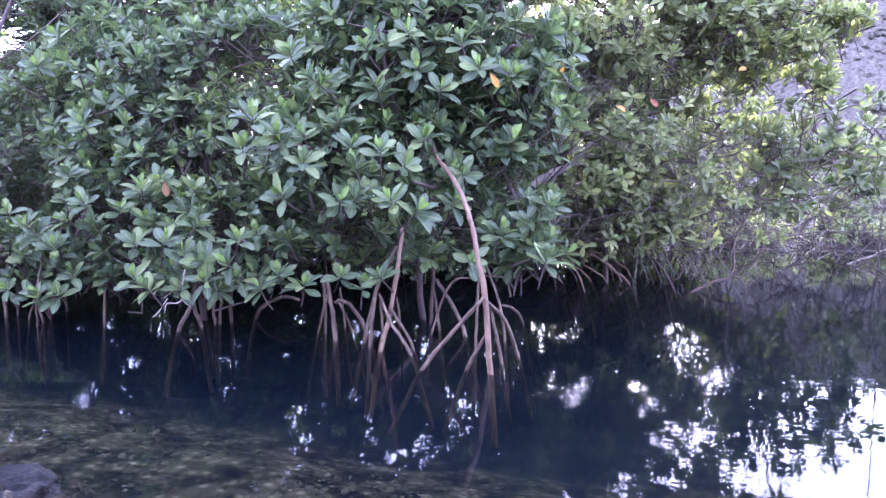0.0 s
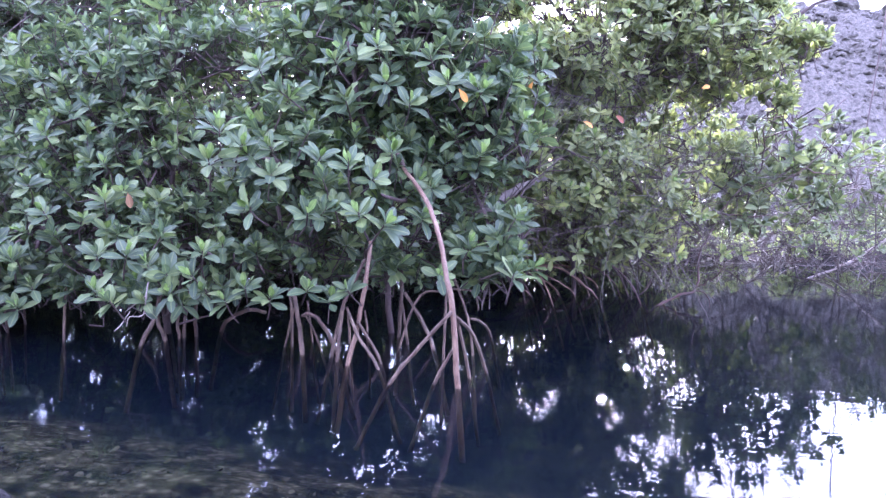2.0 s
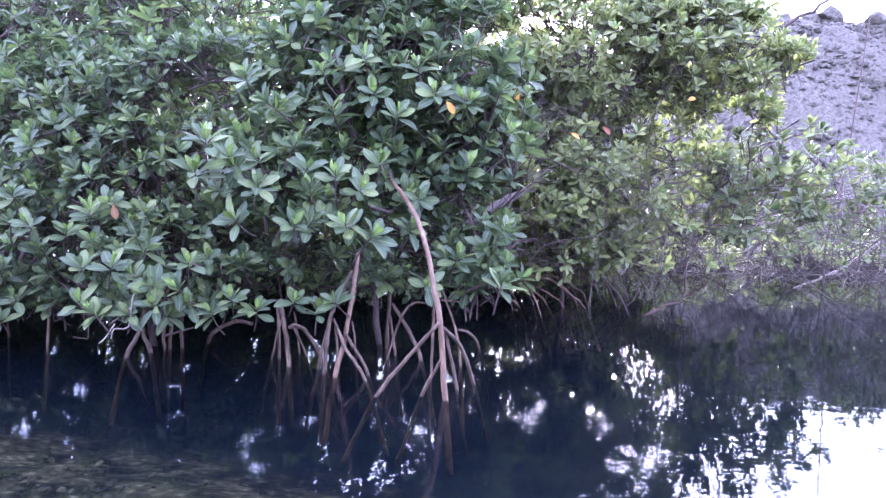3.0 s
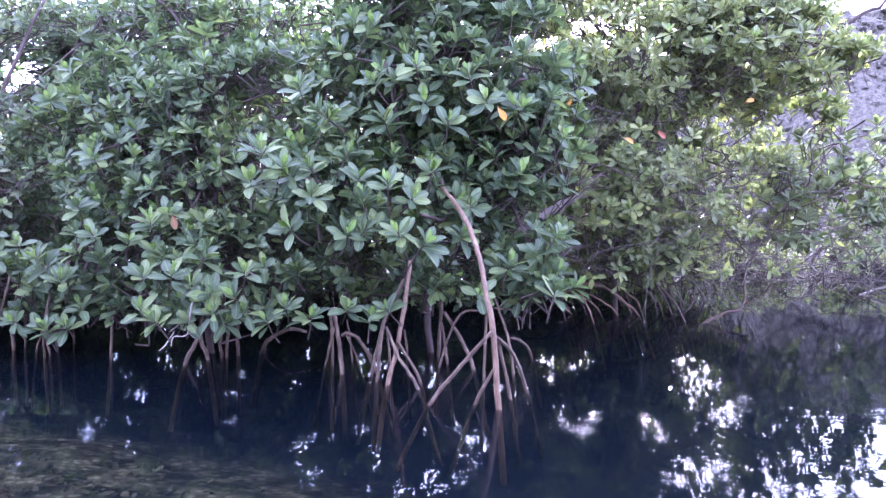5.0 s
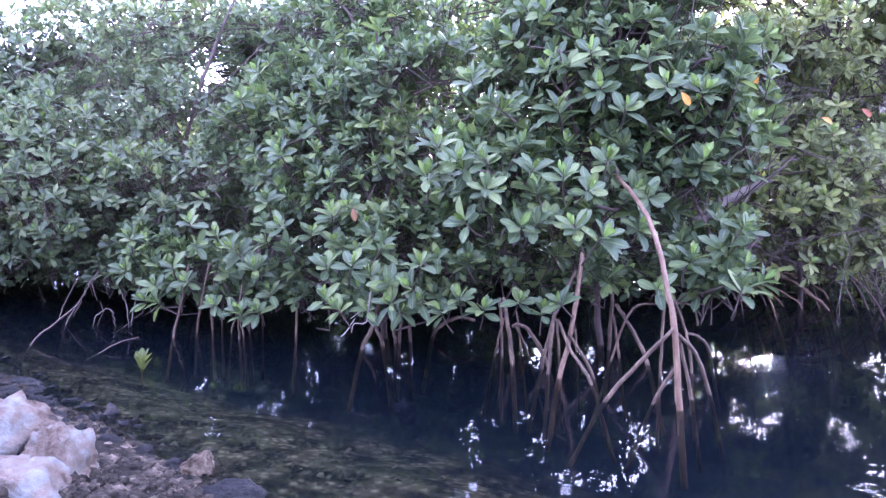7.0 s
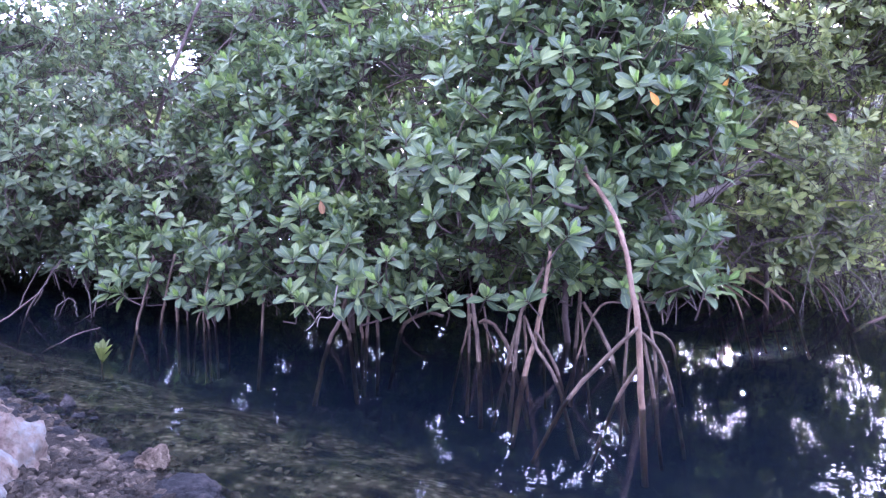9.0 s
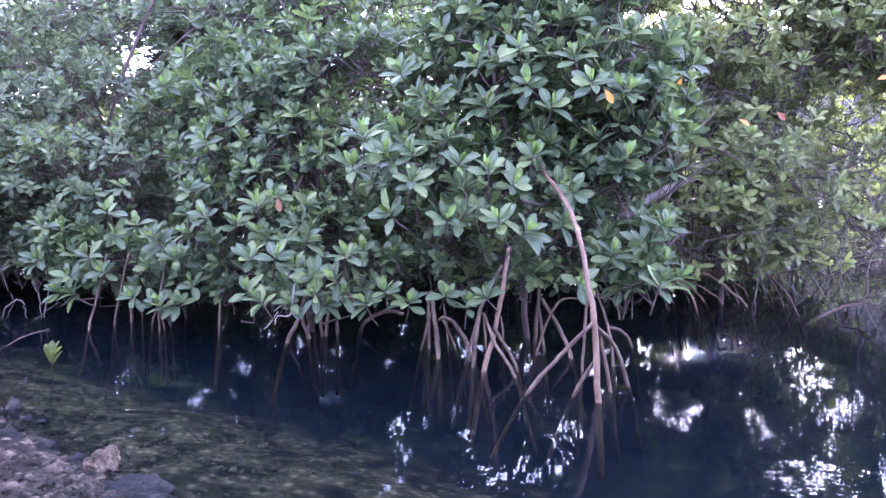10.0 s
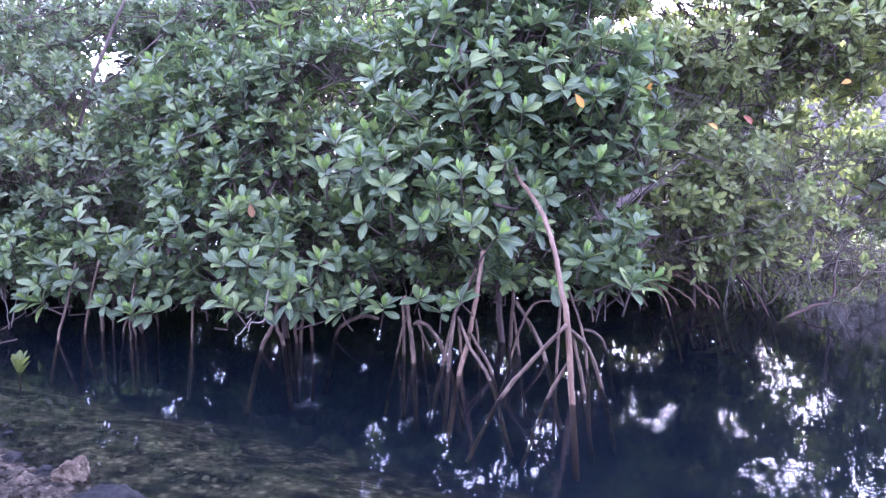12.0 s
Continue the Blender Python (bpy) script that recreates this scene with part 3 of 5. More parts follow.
def rock_mesh(name, seed, r, flat, mat, cuts=3, rugged=0.28):
    """A rounded, pitted boulder."""
    bm = bmesh.new()
    bmesh.ops.create_icosphere(bm, subdivisions=cuts, radius=1.0)
    off = Vector((seed * 3.7, seed * 1.3, seed * 5.1))
    rr = random.Random(seed)
    cut = [(Vector((rr.gauss(0, 1), rr.gauss(0, 1), rr.gauss(0, 1))).normalized(), rr.uniform(0.66, 0.92)) for _ in range(11)]
    for v in bm.verts:
        n = v.co.normalized()
        k = 1 + rugged * 0.7 * noise.fractal(n * 0.9 + off, 1.0, 2.2, 3)
        for w, lim in cut:
            face = n.dot(w)
            if face > 0.05:
                k = min(k, lim / face + 0.05 * noise.noise(n * 2.5 + off))
        k += rugged * 0.16 * noise.fractal(n * 4.0 + off, 0.7, 2.2, 4) - rugged * 0.5 * max(0.0, noise.noise(n * 2.3 - off) - 0.25)
        v.co = Vector((n.x * k * r[0], n.y * k * r[1], n.z * k * r[2] * flat))
    me = bpy.data.meshes.new(name)
    bm.to_mesh(me)
    bm.free()
    me.materials.append(mat)
    me.polygons.foreach_set("use_smooth", np.ones(len(me.polygons), dtype=bool))
    return me


def rubble(name, places, sizes, mat, seed, cuts=1, flat=0.55, smooth=True, rugged=0.28):
    """Many small stones as one mesh."""
    r = np.random.default_rng(seed)
    vs, fs, base = [], [], 0
    kinds = []
    for k in range(8):
        me = rock_mesh("stone", seed * 10 + k, (1, 0.8, 0.8), flat, mat, cuts, rugged)
        kinds.append((np.array([v.co[:] for v in me.vertices]), np.array([p.vertices[:] for p in me.polygons])))
        bpy.data.meshes.remove(me)
    for p, s in zip(places, sizes):
        v, f = kinds[int(r.integers(0, 8))]
        m = turn_z(r.uniform(0, 6.28)) @ turn_y(r.normal(0, 0.35))
        vs.append((v * r.uniform(0.6, 1.35, 3)) @ m.T * s + p)
        fs.append(f + base)
        base += len(v)
    return mesh_from(name, np.vstack(vs).tolist(), np.vstack(fs).tolist(), [mat], smooth=smooth)


r = np.random.default_rng(11)
bx, by = r.uniform(-3.4, 1.8, 22000), r.uniform(1.2, 3.9, 22000)
near = (by - shore_line(bx) > 0.02) & (by - shelf_edge(bx) < r.uniform(-0.5, 0.3, 22000))
bx, by = bx[near], by[near]
bs = 0.006 + 0.017 * r.random(len(bx)) ** 3
bed = new("submerged_stones", rubble("submerged_stones", np.stack([bx, by, ground_height(bx, by) + bs * 0.03], axis=1), bs, BED_STONE, 21, flat=0.3, smooth=False))
tagged(bed, "olive brown stones lying on the shallow bed under water", "stones", kind="stuff")
sx = np.concatenate([r.uniform(-3.6, 0.4, 500), r.uniform(-2.2, -1.0, 1800), r.uniform(-2.3, -0.95, 4200), r.uniform(-2.1, -1.2, 900)])
sy = shore_line(sx) + np.concatenate([-r.uniform(0.0, 1.0, 500), r.uniform(-0.5, 0.16, 1800), r.uniform(-0.42, 0.14, 4200), r.uniform(-0.85, -0.38, 900)])
ss = 0.005 + 0.029 * r.random(len(sx)) ** 4
grit = new("shore_rubble", rubble("shore_rubble", np.stack([sx, sy, ground_height(sx, sy) + ss * 0.2], axis=1), ss, PINK_ROCK, 22, flat=0.75, smooth=False, rugged=0.9))
wx = r.uniform(-4.2, -1.9, 1700)
wy = shore_line(wx) + r.uniform(-0.6, 0.14, 1700)
ws = 0.008 + 0.045 * r.random(1700) ** 4
wet = new("wet_shore_stones", rubble("wet_shore_stones", np.stack([wx, wy, ground_height(wx, wy) + ws * 0.2], axis=1), ws, DARK_ROCK, 25, flat=0.6, smooth=False, rugged=0.9))
tagged(wet, "dark wet stones and mud lumps along the bank", "stones", kind="stuff")
tagged(grit, "pinkish grey limestone rubble along the water's edge", "stones", kind="stuff")
qx, qy = r.uniform(8, 25, 6000), r.uniform(16, 28.5, 6000)
qz = 7.5 * ease((qy - 14.5) / 13.5) * ease((qx - 6) / 6)
qs = 0.04 + 0.20 * r.random(6000) ** 4
scree = new("hill_boulders", rubble("hill_boulders", np.stack([qx, qy, qz + 0.05], axis=1), qs, HILL_ROCK, 23, flat=0.7, smooth=False))
tagged(scree, "angular pale boulders strewn over the rubble slope", "boulders", kind="stuff")
crest = rubble("crest_rocks", np.array([(14.5 + 0.55 * i + r.uniform(-.3, .3), 27.8 + r.uniform(-.4, .4), 7.62 + r.uniform(-.15, .25)) for i in range(26)]), r.uniform(0.25, 0.75, 26), HILL_ROCK, 24, 2, 0.9, False, 0.7)
tagged(new("crest_rocks", crest), "pale rocks along the crest of the slope", "boulders", kind="stuff")


def boulder(name, at, rad, flat, mat, seed, label, rugged=0.28, cuts=5):
    ob = new(name, rock_mesh(name, seed, rad, flat, mat, cuts, rugged))
    ob.location = at
    return tagged(ob, label, "rock", "rocks on the bank")


boulder("white_boulder", (-2.07, 1.78, 0.06), (0.27, 0.23, 0.26), 0.95, WHITE_ROCK, 1, "large white weathered limestone boulder on the bank", 0.62)
boulder("white_boulder", (-1.75, 1.73, 0.035), (0.15, 0.13, 0.18), 1.0, WHITE_ROCK, 2, "smaller white limestone boulder leaning on a larger one", 0.62)
boulder("white_boulder", (-1.74, 1.54, 0.06), (0.24, 0.17, 0.17), 0.9, WHITE_ROCK, 3, "white pitted limestone boulder at the bank's edge", 0.5)
boulder("white_boulder", (-2.45, 1.86, 0.12), (0.20, 0.20, 0.22), 0.9, WHITE_ROCK, 4, "white limestone boulder behind the others on the bank", 0.42)
boulder("dark_boulder", (-1.20, 1.80, -0.02), (0.17, 0.11, 0.12), 0.75, DARK_ROCK, 5, "dark blue-grey wet boulder at the water's edge", 0.8)
boulder("dark_boulder", (-1.72, 2.06, -0.02), (0.07, 0.055, 0.065), 0.8, DARK_ROCK, 6, "small dark wet rock among pale rubble")
boulder("dark_boulder", (-1.55, 2.00, -0.01), (0.05, 0.045, 0.045), 0.8, DARK_ROCK, 7, "small dark wet rock in the shallows")
boulder("dark_boulder", (-1.87, 2.06, 0.01), (0.075, 0.06, 0.05), 0.8, DARK_ROCK, 12, "dark wet rock beside a white boulder")
boulder("dark_boulder", (-2.75, 2.58, -0.01), (0.11, 0.07, 0.05), 0.7, DARK_ROCK, 8, "low dark rock on the muddy bank")
boulder("pink_rock", (-1.45, 1.99, 0.0), (0.065, 0.06, 0.075), 0.95, PALE_ROCK, 9, "knobbly pinkish limestone lump in the shallows", 0.9)
for k, (px, py, pr) in enumerate([(-1.62, 1.86, .055), (-1.52, 1.78, .05), (-1.42, 1.76, .045), (-1.75, 1.95, .05), (-1.58, 1.70, .06), (-2.25, 2.15, .06), (-2.62, 2.38, .075), (-3.0, 2.60, .06), (-3.45, 2.86, .05)]):
    boulder("bank_rock", (px, py, 0.01), (pr, pr * 0.85, pr * 0.8), 0.8, DARK_ROCK if k > 4 else PALE_ROCK if k % 2 else PINK_ROCK, 40 + k, "small rough rock at the water's edge", 0.35, 3)

# ---- mangroves ----
centre = thing("mangrove_tree", (-0.15, 3.8, 0), "leafy red mangrove standing on pinkish prop roots in the water", "mangrove", "mangroves")
left = thing("mangrove_tree", (-1.6, 3.9, 0), "dense low mangrove with glossy leaves hanging close to the water", "mangrove", "mangroves")
far_left = thing("mangrove_tree", (-3.4, 4.4, 0), "spreading mangrove by the bank with tangled bare lower branches", "mangrove", "mangroves")
right = thing("mangrove_tree", (1.4, 5.5, 0), "backlit mangrove with grey limbs and yellowing leaves", "mangrove", "mangroves")

prop_root(centre, 0.0148, [(0.19, 3.048, 0.0), (0.15, 3.068, 0.367), (0.12, 3.088, 0.492), (0.081, 3.148, 0.664), (0.024, 3.248, 0.811), (-0.048, 3.398, 0.91), (-0.116, 3.548, 0.983)], ROOT_RED, 0.62)
prop_root(centre, 0.0101, [(-0.122, 3.066, 0.0), (0.009, 3.066, 0.179), (0.144, 3.036, 0.355)])
prop_root(centre, 0.0101, [(0.083, 3.092, 0.0), (0.168, 3.062, 0.186)])
prop_root(centre, 0.0092, [(0.251, 3.201, 0.0), (0.197, 3.171, 0.226), (0.171, 3.141, 0.313)])
prop_root(centre, 0.0101, [(0.34, 3.295, 0.0), (0.262, 3.215, 0.204), (0.175, 3.115, 0.311)])
prop_root(centre, 0.0084, [(0.135, 3.486, 0.0), (0.132, 3.486, 0.275), (0.14, 3.486, 0.439)])
prop_root(centre, 0.0084, [(0.295, 3.607, 0.0), (0.27, 3.607, 0.151), (0.234, 3.607, 0.269), (0.167, 3.607, 0.436)])
prop_root(centre, 0.0092, [(0.427, 4.024, 0.0), (0.357, 3.924, 0.109), (0.283, 3.824, 0.152)])
prop_root(centre, 0.0067, [(-0.03, 3.7, 0.246), (0.105, 3.7, 0.323), (0.221, 3.7, 0.337), (0.295, 3.7, 0.318), (0.318, 3.7, 0.225)])
prop_root(centre, 0.0134, [(-0.345, 3.337, 0.0), (-0.311, 3.387, 0.153), (-0.286, 3.437, 0.333), (-0.273, 3.487, 0.47), (-0.266, 3.537, 0.598)], ROOT_RED)
prop_root(centre, 0.0109, [(-0.445, 3.477, 0.0), (-0.398, 3.507, 0.237), (-0.376, 3.527, 0.312), (-0.296, 3.577, 0.498)])
prop_root(centre, 0.0101, [(-0.402, 3.389, 0.0), (-0.397, 3.439, 0.176), (-0.39, 3.489, 0.254)])
prop_root(centre, 0.0084, [(-0.377, 3.742, 0.0), (-0.397, 3.742, 0.201)])
prop_root(centre, 0.0092, [(-0.189, 3.29, 0.0), (-0.292, 3.34, 0.143), (-0.365, 3.39, 0.281)])
prop_root(centre, 0.0092, [(-0.181, 3.38, 0.0), (-0.247, 3.38, 0.123), (-0.309, 3.38, 0.213)])
prop_root(centre, 0.0076, [(-0.289, 3.857, 0.0), (-0.312, 3.857, 0.167)])
prop_root(centre, 0.0126, [(-0.596, 3.499, 0.0), (-0.621, 3.529, 0.146), (-0.643, 3.549, 0.246), (-0.669, 3.599, 0.327)])
prop_root(centre, 0.0092, [(-0.675, 3.636, 0.0), (-0.685, 3.666, 0.14), (-0.703, 3.686, 0.31)])
prop_root(centre, 0.0076, [(-0.714, 3.63, 0.0), (-0.667, 3.63, 0.214)])
prop_root(centre, 0.0109, [(-0.419, 3.525, 0.0), (-0.499, 3.525, 0.152), (-0.565, 3.525, 0.209), (-0.609, 3.525, 0.196)])
prop_root(centre, 0.0067, [(-0.534, 3.681, 0.0), (-0.614, 3.681, 0.167)])
prop_root(centre, 0.0067, [(-0.585, 3.747, 0.0), (-0.62, 3.747, 0.232)])
prop_root(centre, 0.0118, [(-0.117, 3.937, 0.0), (-0.111, 3.937, 0.215), (-0.113, 3.937, 0.387), (-0.13, 3.937, 0.608)])
prop_root(centre, 0.0092, [(-0.06, 3.778, 0.0), (-0.1, 3.778, 0.234)])
prop_root(centre, 0.0118, [(0.084, 3.691, 0.0), (0.004, 3.741, 0.163), (-0.089, 3.791, 0.292)])
prop_root(left, 0.0126, [(-1.443, 3.554, 0.0), (-1.396, 3.604, 0.129), (-1.368, 3.684, 0.369)])
prop_root(left, 0.0126, [(-1.359, 3.664, 0.0), (-1.42, 3.714, 0.097), (-1.457, 3.794, 0.337)])
prop_root(left, 0.0108, [(-1.397, 3.839, 0.0), (-1.432, 3.839, 0.081), (-1.453, 3.919, 0.321)])
prop_root(left, 0.0099, [(-1.305, 3.723, 0.0), (-1.313, 3.723, 0.08), (-1.318, 3.803, 0.32)])
prop_root(left, 0.0099, [(-1.285, 3.738, 0.0), (-1.278, 3.738, 0.106), (-1.274, 3.818, 0.346)])
prop_root(left, 0.0108, [(-1.23, 3.773, 0.0), (-1.235, 3.773, 0.113), (-1.238, 3.853, 0.353)])
prop_root(left, 0.0126, [(-1.132, 3.91, 0.0), (-1.082, 3.91, 0.076), (-0.977, 3.91, 0.13), (-0.89, 3.96, 0.109)])
prop_root(left, 0.0081, [(-1.853, 3.574, 0.0), (-1.834, 3.574, 0.289)])
prop_root(left, 0.0067, [(-2.228, 3.883, 0.0), (-2.226, 3.883, 0.114), (-2.225, 3.963, 0.354)])
prop_root(left, 0.0067, [(-2.19, 3.546, 0.0), (-2.196, 3.546, 0.132), (-2.2, 3.626, 0.372)])
prop_root(left, 0.0060, [(-2.326, 3.688, 0.0), (-2.296, 3.688, 0.097), (-2.278, 3.768, 0.337)])
prop_root(left, 0.0067, [(-2.208, 3.617, 0.0), (-2.222, 3.617, 0.106), (-2.23, 3.697, 0.346)])
prop_root(left, 0.0067, [(-2.238, 3.742, 0.0), (-2.252, 3.742, 0.103), (-2.26, 3.822, 0.343)])
prop_root(left, 0.0067, [(-2.437, 3.764, 0.0), (-2.438, 3.764, 0.107), (-2.439, 3.844, 0.347)])
prop_root(left, 0.0067, [(-2.511, 3.779, 0.0), (-2.512, 3.779, 0.111), (-2.513, 3.859, 0.351)])
prop_root(left, 0.0081, [(-2.578, 3.47, 0.0), (-2.557, 3.52, 0.172), (-2.544, 3.6, 0.412)])
prop_root(left, 0.0075, [(-2.512, 3.612, 0.0), (-2.483, 3.612, 0.171), (-2.466, 3.692, 0.411)])
prop_root(left, 0.0081, [(-2.461, 3.699, 0.0), (-2.467, 3.699, 0.137), (-2.471, 3.779, 0.377)])
prop_root(far_left, 0.0052, [(-3.221, 3.103, 0.0), (-3.16, 3.22, 0.10), (-3.09, 3.34, 0.20)], TWIG_BARK)
stem("twig", far_left, [(-2.815, 3.03, -0.04), (-2.72, 3.14, 0.03), (-2.63, 3.24, 0.06)], 0.0042, 0.0028, TWIG_BARK)
prop_root(far_left, 0.0052, [(-3.388, 3.554, 0.0), (-3.32, 3.60, 0.15), (-3.24, 3.68, 0.33)], TWIG_BARK)
stem("twig", far_left, [(-3.243, 3.6, -0.026), (-3.201, 3.6, 0.056), (-3.124, 3.6, 0.111), (-3.086, 3.6, 0.071), (-3.074, 3.6, 0.001)], 0.0038, 0.00266, GREY_BARK)
stem("twig", far_left, [(-3.205, 3.6, -0.009), (-3.158, 3.6, 0.088), (-3.171, 3.6, 0.147)], 0.003, 0.0021, TWIG_BARK)
stem("twig", far_left, [(-2.977, 3.6, 0.001), (-2.986, 3.6, 0.124), (-3.021, 3.6, 0.216)], 0.0035, 0.00245, GREY_BARK)
stem("twig", far_left, [(-2.96, 3.6, 0.012), (-2.915, 3.6, 0.181), (-2.872, 3.6, 0.322)], 0.004, 0.0028, GREY_BARK)
stem("twig", far_left, [(-3.376, 3.6, 0.044), (-3.283, 3.6, 0.194), (-3.214, 3.6, 0.304)], 0.0045, 0.00315, TWIG_BARK)
stem("twig", far_left, [(-3.483, 3.6, 0.019), (-3.419, 3.6, 0.15), (-3.317, 3.6, 0.298)], 0.0045, 0.00315, TWIG_BARK)
stem("twig", far_left, [(-3.093, 3.6, -0.043), (-2.988, 3.6, 0.018), (-2.863, 3.6, 0.114)], 0.0035, 0.00245, TWIG_BARK)
stem("trunk", centre, [(-0.15, 4.05, -0.15), (-0.22, 4.0, 0.6), (-0.2, 4.1, 1.3), (-0.12, 4.3, 2.0), (-0.1, 4.4, 2.7)], 0.020, 0.012, TWIG_BARK)
for pts in ([(-0.116, 3.548, 0.983), (-0.2, 3.7, 1.15), (-0.22, 3.95, 1.25)], [(-0.24, 3.85, 0.8), (-0.5, 3.7, 0.95), (-0.8, 3.35, 1.0)],
            [(-0.2, 4.1, 1.3), (0.1, 3.9, 1.45), (0.3, 3.7, 1.55)], [(-0.22, 3.9, 1.0), (-0.35, 3.7, 1.25), (-0.42, 3.6, 1.6)],
            [(-0.25, 3.9, 0.85), (-0.1, 3.7, 0.8), (-0.2, 3.3, 0.85)], [(-0.2, 4.0, 1.2), (0.2, 3.85, 0.95), (0.4, 3.6, 0.6)], [(-0.12, 4.3, 2.0), (-0.4, 4.2, 2.3), (-0.7, 4.1, 2.6)]):
    stem("limb", centre, pts, 0.016, 0.007, TWIG_BARK, wobble=0.006)
stem("trunk", left, [(-1.40, 3.80, 0.0), (-1.45, 3.95, 0.5), (-1.5, 4.2, 1.1), (-1.55, 4.5, 1.9)], 0.018, 0.012, TWIG_BARK)
stem("trunk", left, [(-2.28, 3.80, 0.0), (-2.2, 3.95, 0.4), (-2.1, 4.2, 1.0)], 0.014, 0.010, TWIG_BARK)
for pts in ([(-1.45, 3.95, 0.5), (-1.2, 3.7, 0.5), (-1.0, 3.4, 0.5)], [(-1.47, 4.0, 0.6), (-1.6, 3.7, 0.55), (-1.6, 3.4, 0.45)], [(-1.5, 4.2, 1.1), (-1.8, 4.0, 1.2), (-2.1, 3.9, 1.1)],
            [(-2.2, 3.95, 0.4), (-2.15, 3.7, 0.5), (-2.05, 3.5, 0.4)], [(-1.5, 4.2, 1.1), (-1.1, 4.0, 1.2), (-0.9, 3.8, 1.3)], [(-1.55, 4.4, 1.6), (-1.9, 4.5, 2.0), (-2.3, 4.6, 2.3)]):
    stem("limb", left, pts, 0.014, 0.006, TWIG_BARK, wobble=0.006)
stem("trunk", far_left, [(-3.3, 4.9, -0.1), (-3.35, 4.7, 0.6), (-3.2, 4.7, 1.4), (-3.0, 5.1, 2.4)], 0.020, 0.010, TWIG_BARK)
for pts in ([(-3.35, 4.4, 0.6), (-3.7, 4.1, 0.8), (-4.1, 3.8, 0.9)], [(-3.3, 4.4, 0.5), (-3.0, 4.0, 0.7), (-2.8, 3.8, 0.8)], [(-3.2, 4.7, 1.4), (-2.7, 4.9, 1.9), (-2.4, 5.0, 2.4)], [(-3.25, 4.6, 1.2), (-3.9, 4.8, 1.7), (-4.6, 4.8, 2.0)]):
    stem("limb", far_left, pts, 0.007, 0.004, TWIG_BARK, wobble=0.008)
stem("trunk", right, [(1.25, 5.5, -0.2), (1.2, 5.5, 0.5), (1.3, 5.5, 1.2), (1.35, 5.6, 2.0), (1.5, 5.8, 2.9)], 0.020, 0.012, TWIG_BARK)
stem("limb", right, [(0.30, 4.15, 0.70), (0.51, 4.3, 0.83), (0.75, 4.5, 0.95), (1.0, 4.9, 1.05), (1.25, 5.4, 1.0)], 0.027, 0.024, GREY_BARK, "thick pale broken limb", wobble=0.004)
stem("limb", right, [(0.2, 4.1, 0.66), (0.46, 4.4, 0.74), (0.9, 5.0, 0.8)], 0.017, 0.014, GREY_BARK)
for pts in ([(1.3, 5.5, 1.2), (0.9, 5.0, 1.3), (0.6, 4.7, 1.5)], [(1.35, 5.6, 1.6), (1.9, 5.3, 1.8), (2.6, 4.9, 2.05)], [(1.3, 5.5, 1.0), (1.8, 5.3, 1.0), (2.2, 5.2, 1.1)], [(1.35, 5.6, 1.9), (0.9, 5.3, 2.2), (0.5, 5.2, 2.5)], [(1.25, 5.5, 0.6), (0.9, 5.0, 0.6), (0.7, 4.7, 0.5)]):
    stem("limb", right, pts, 0.018, 0.006, GREY_BARK, wobble=0.012)
stem("limb", right, [(2.475, 5.25, 2.064), (2.677, 5.15, 2.223), (2.892, 5.1, 2.359), (3.082, 5.05, 2.476)], 0.014, 0.010, TWIG_BARK, wobble=0.006)
r = np.random.default_rng(31)
for k in range(10):
    bx, by = r.uniform(0.75, 1.8), r.uniform(5.2, 5.9)
    run, top = r.uniform(0.25, 0.75), r.uniform(0.22, 0.50)
    prop_root(right, r.uniform(0.004, 0.0085), [(bx, by, 0.0), (bx - run * 0.18, by + 0.03, top * 0.5), (bx - run * 0.5, by + 0.05, top * 0.9), (bx - run, by + 0.1, top * 1.08)], RED_WOOD if k % 3 == 0 else TWIG_BARK)

prop_root(right, 0.0075, [(0.98, 5.071, 0.0), (0.885, 5.051, 0.203), (0.743, 5.031, 0.385)], SHEAF_BARK)
prop_root(right, 0.009, [(1.112, 5.506, 0.0), (0.979, 5.486, 0.118), (0.833, 5.466, 0.179)], SHEAF_BARK)
prop_root(right, 0.01, [(1.4, 5.444, 0.0), (1.272, 5.424, 0.108), (1.109, 5.404, 0.222), (0.906, 5.384, 0.248)], SHEAF_BARK)
prop_root(right, 0.0085, [(1.521, 5.905, 0.0), (1.428, 5.885, 0.088), (1.249, 5.865, 0.182), (1.001, 5.845, 0.195)], SHEAF_BARK)
prop_root(right, 0.008, [(0.863, 5.383, 0.0), (0.75, 5.363, 0.067)], SHEAF_BARK)
prop_root(right, 0.006, [(1.228, 5.433, 0.0), (1.114, 5.413, 0.104), (0.964, 5.393, 0.182)], SHEAF_BARK)
prop_root(right, 0.006, [(1.362, 5.533, 0.0), (1.258, 5.513, 0.138), (1.067, 5.493, 0.239)], SHEAF_BARK)
stem("twig", right, [(1.98, 5.6, 0.091), (1.886, 5.6, 0.231), (1.737, 5.6, 0.336), (1.559, 5.6, 0.399), (1.479, 5.6, 0.437), (1.38, 5.6, 0.488)], 0.0064, 0.008, GREY_BARK)
stem("twig", right, [(1.752, 5.6, 0.026), (1.665, 5.6, 0.204), (1.568, 5.6, 0.394)], 0.0044, 0.0055, TWIG_BARK)
stem("twig", right, [(1.662, 5.6, 0.06), (1.618, 5.6, 0.221), (1.547, 5.6, 0.375)], 0.0044, 0.0055, TWIG_BARK)
stem("twig", right, [(1.805, 5.6, 0.051), (1.74, 5.6, 0.179), (1.587, 5.6, 0.275)], 0.0036, 0.0045, GREY_BARK)
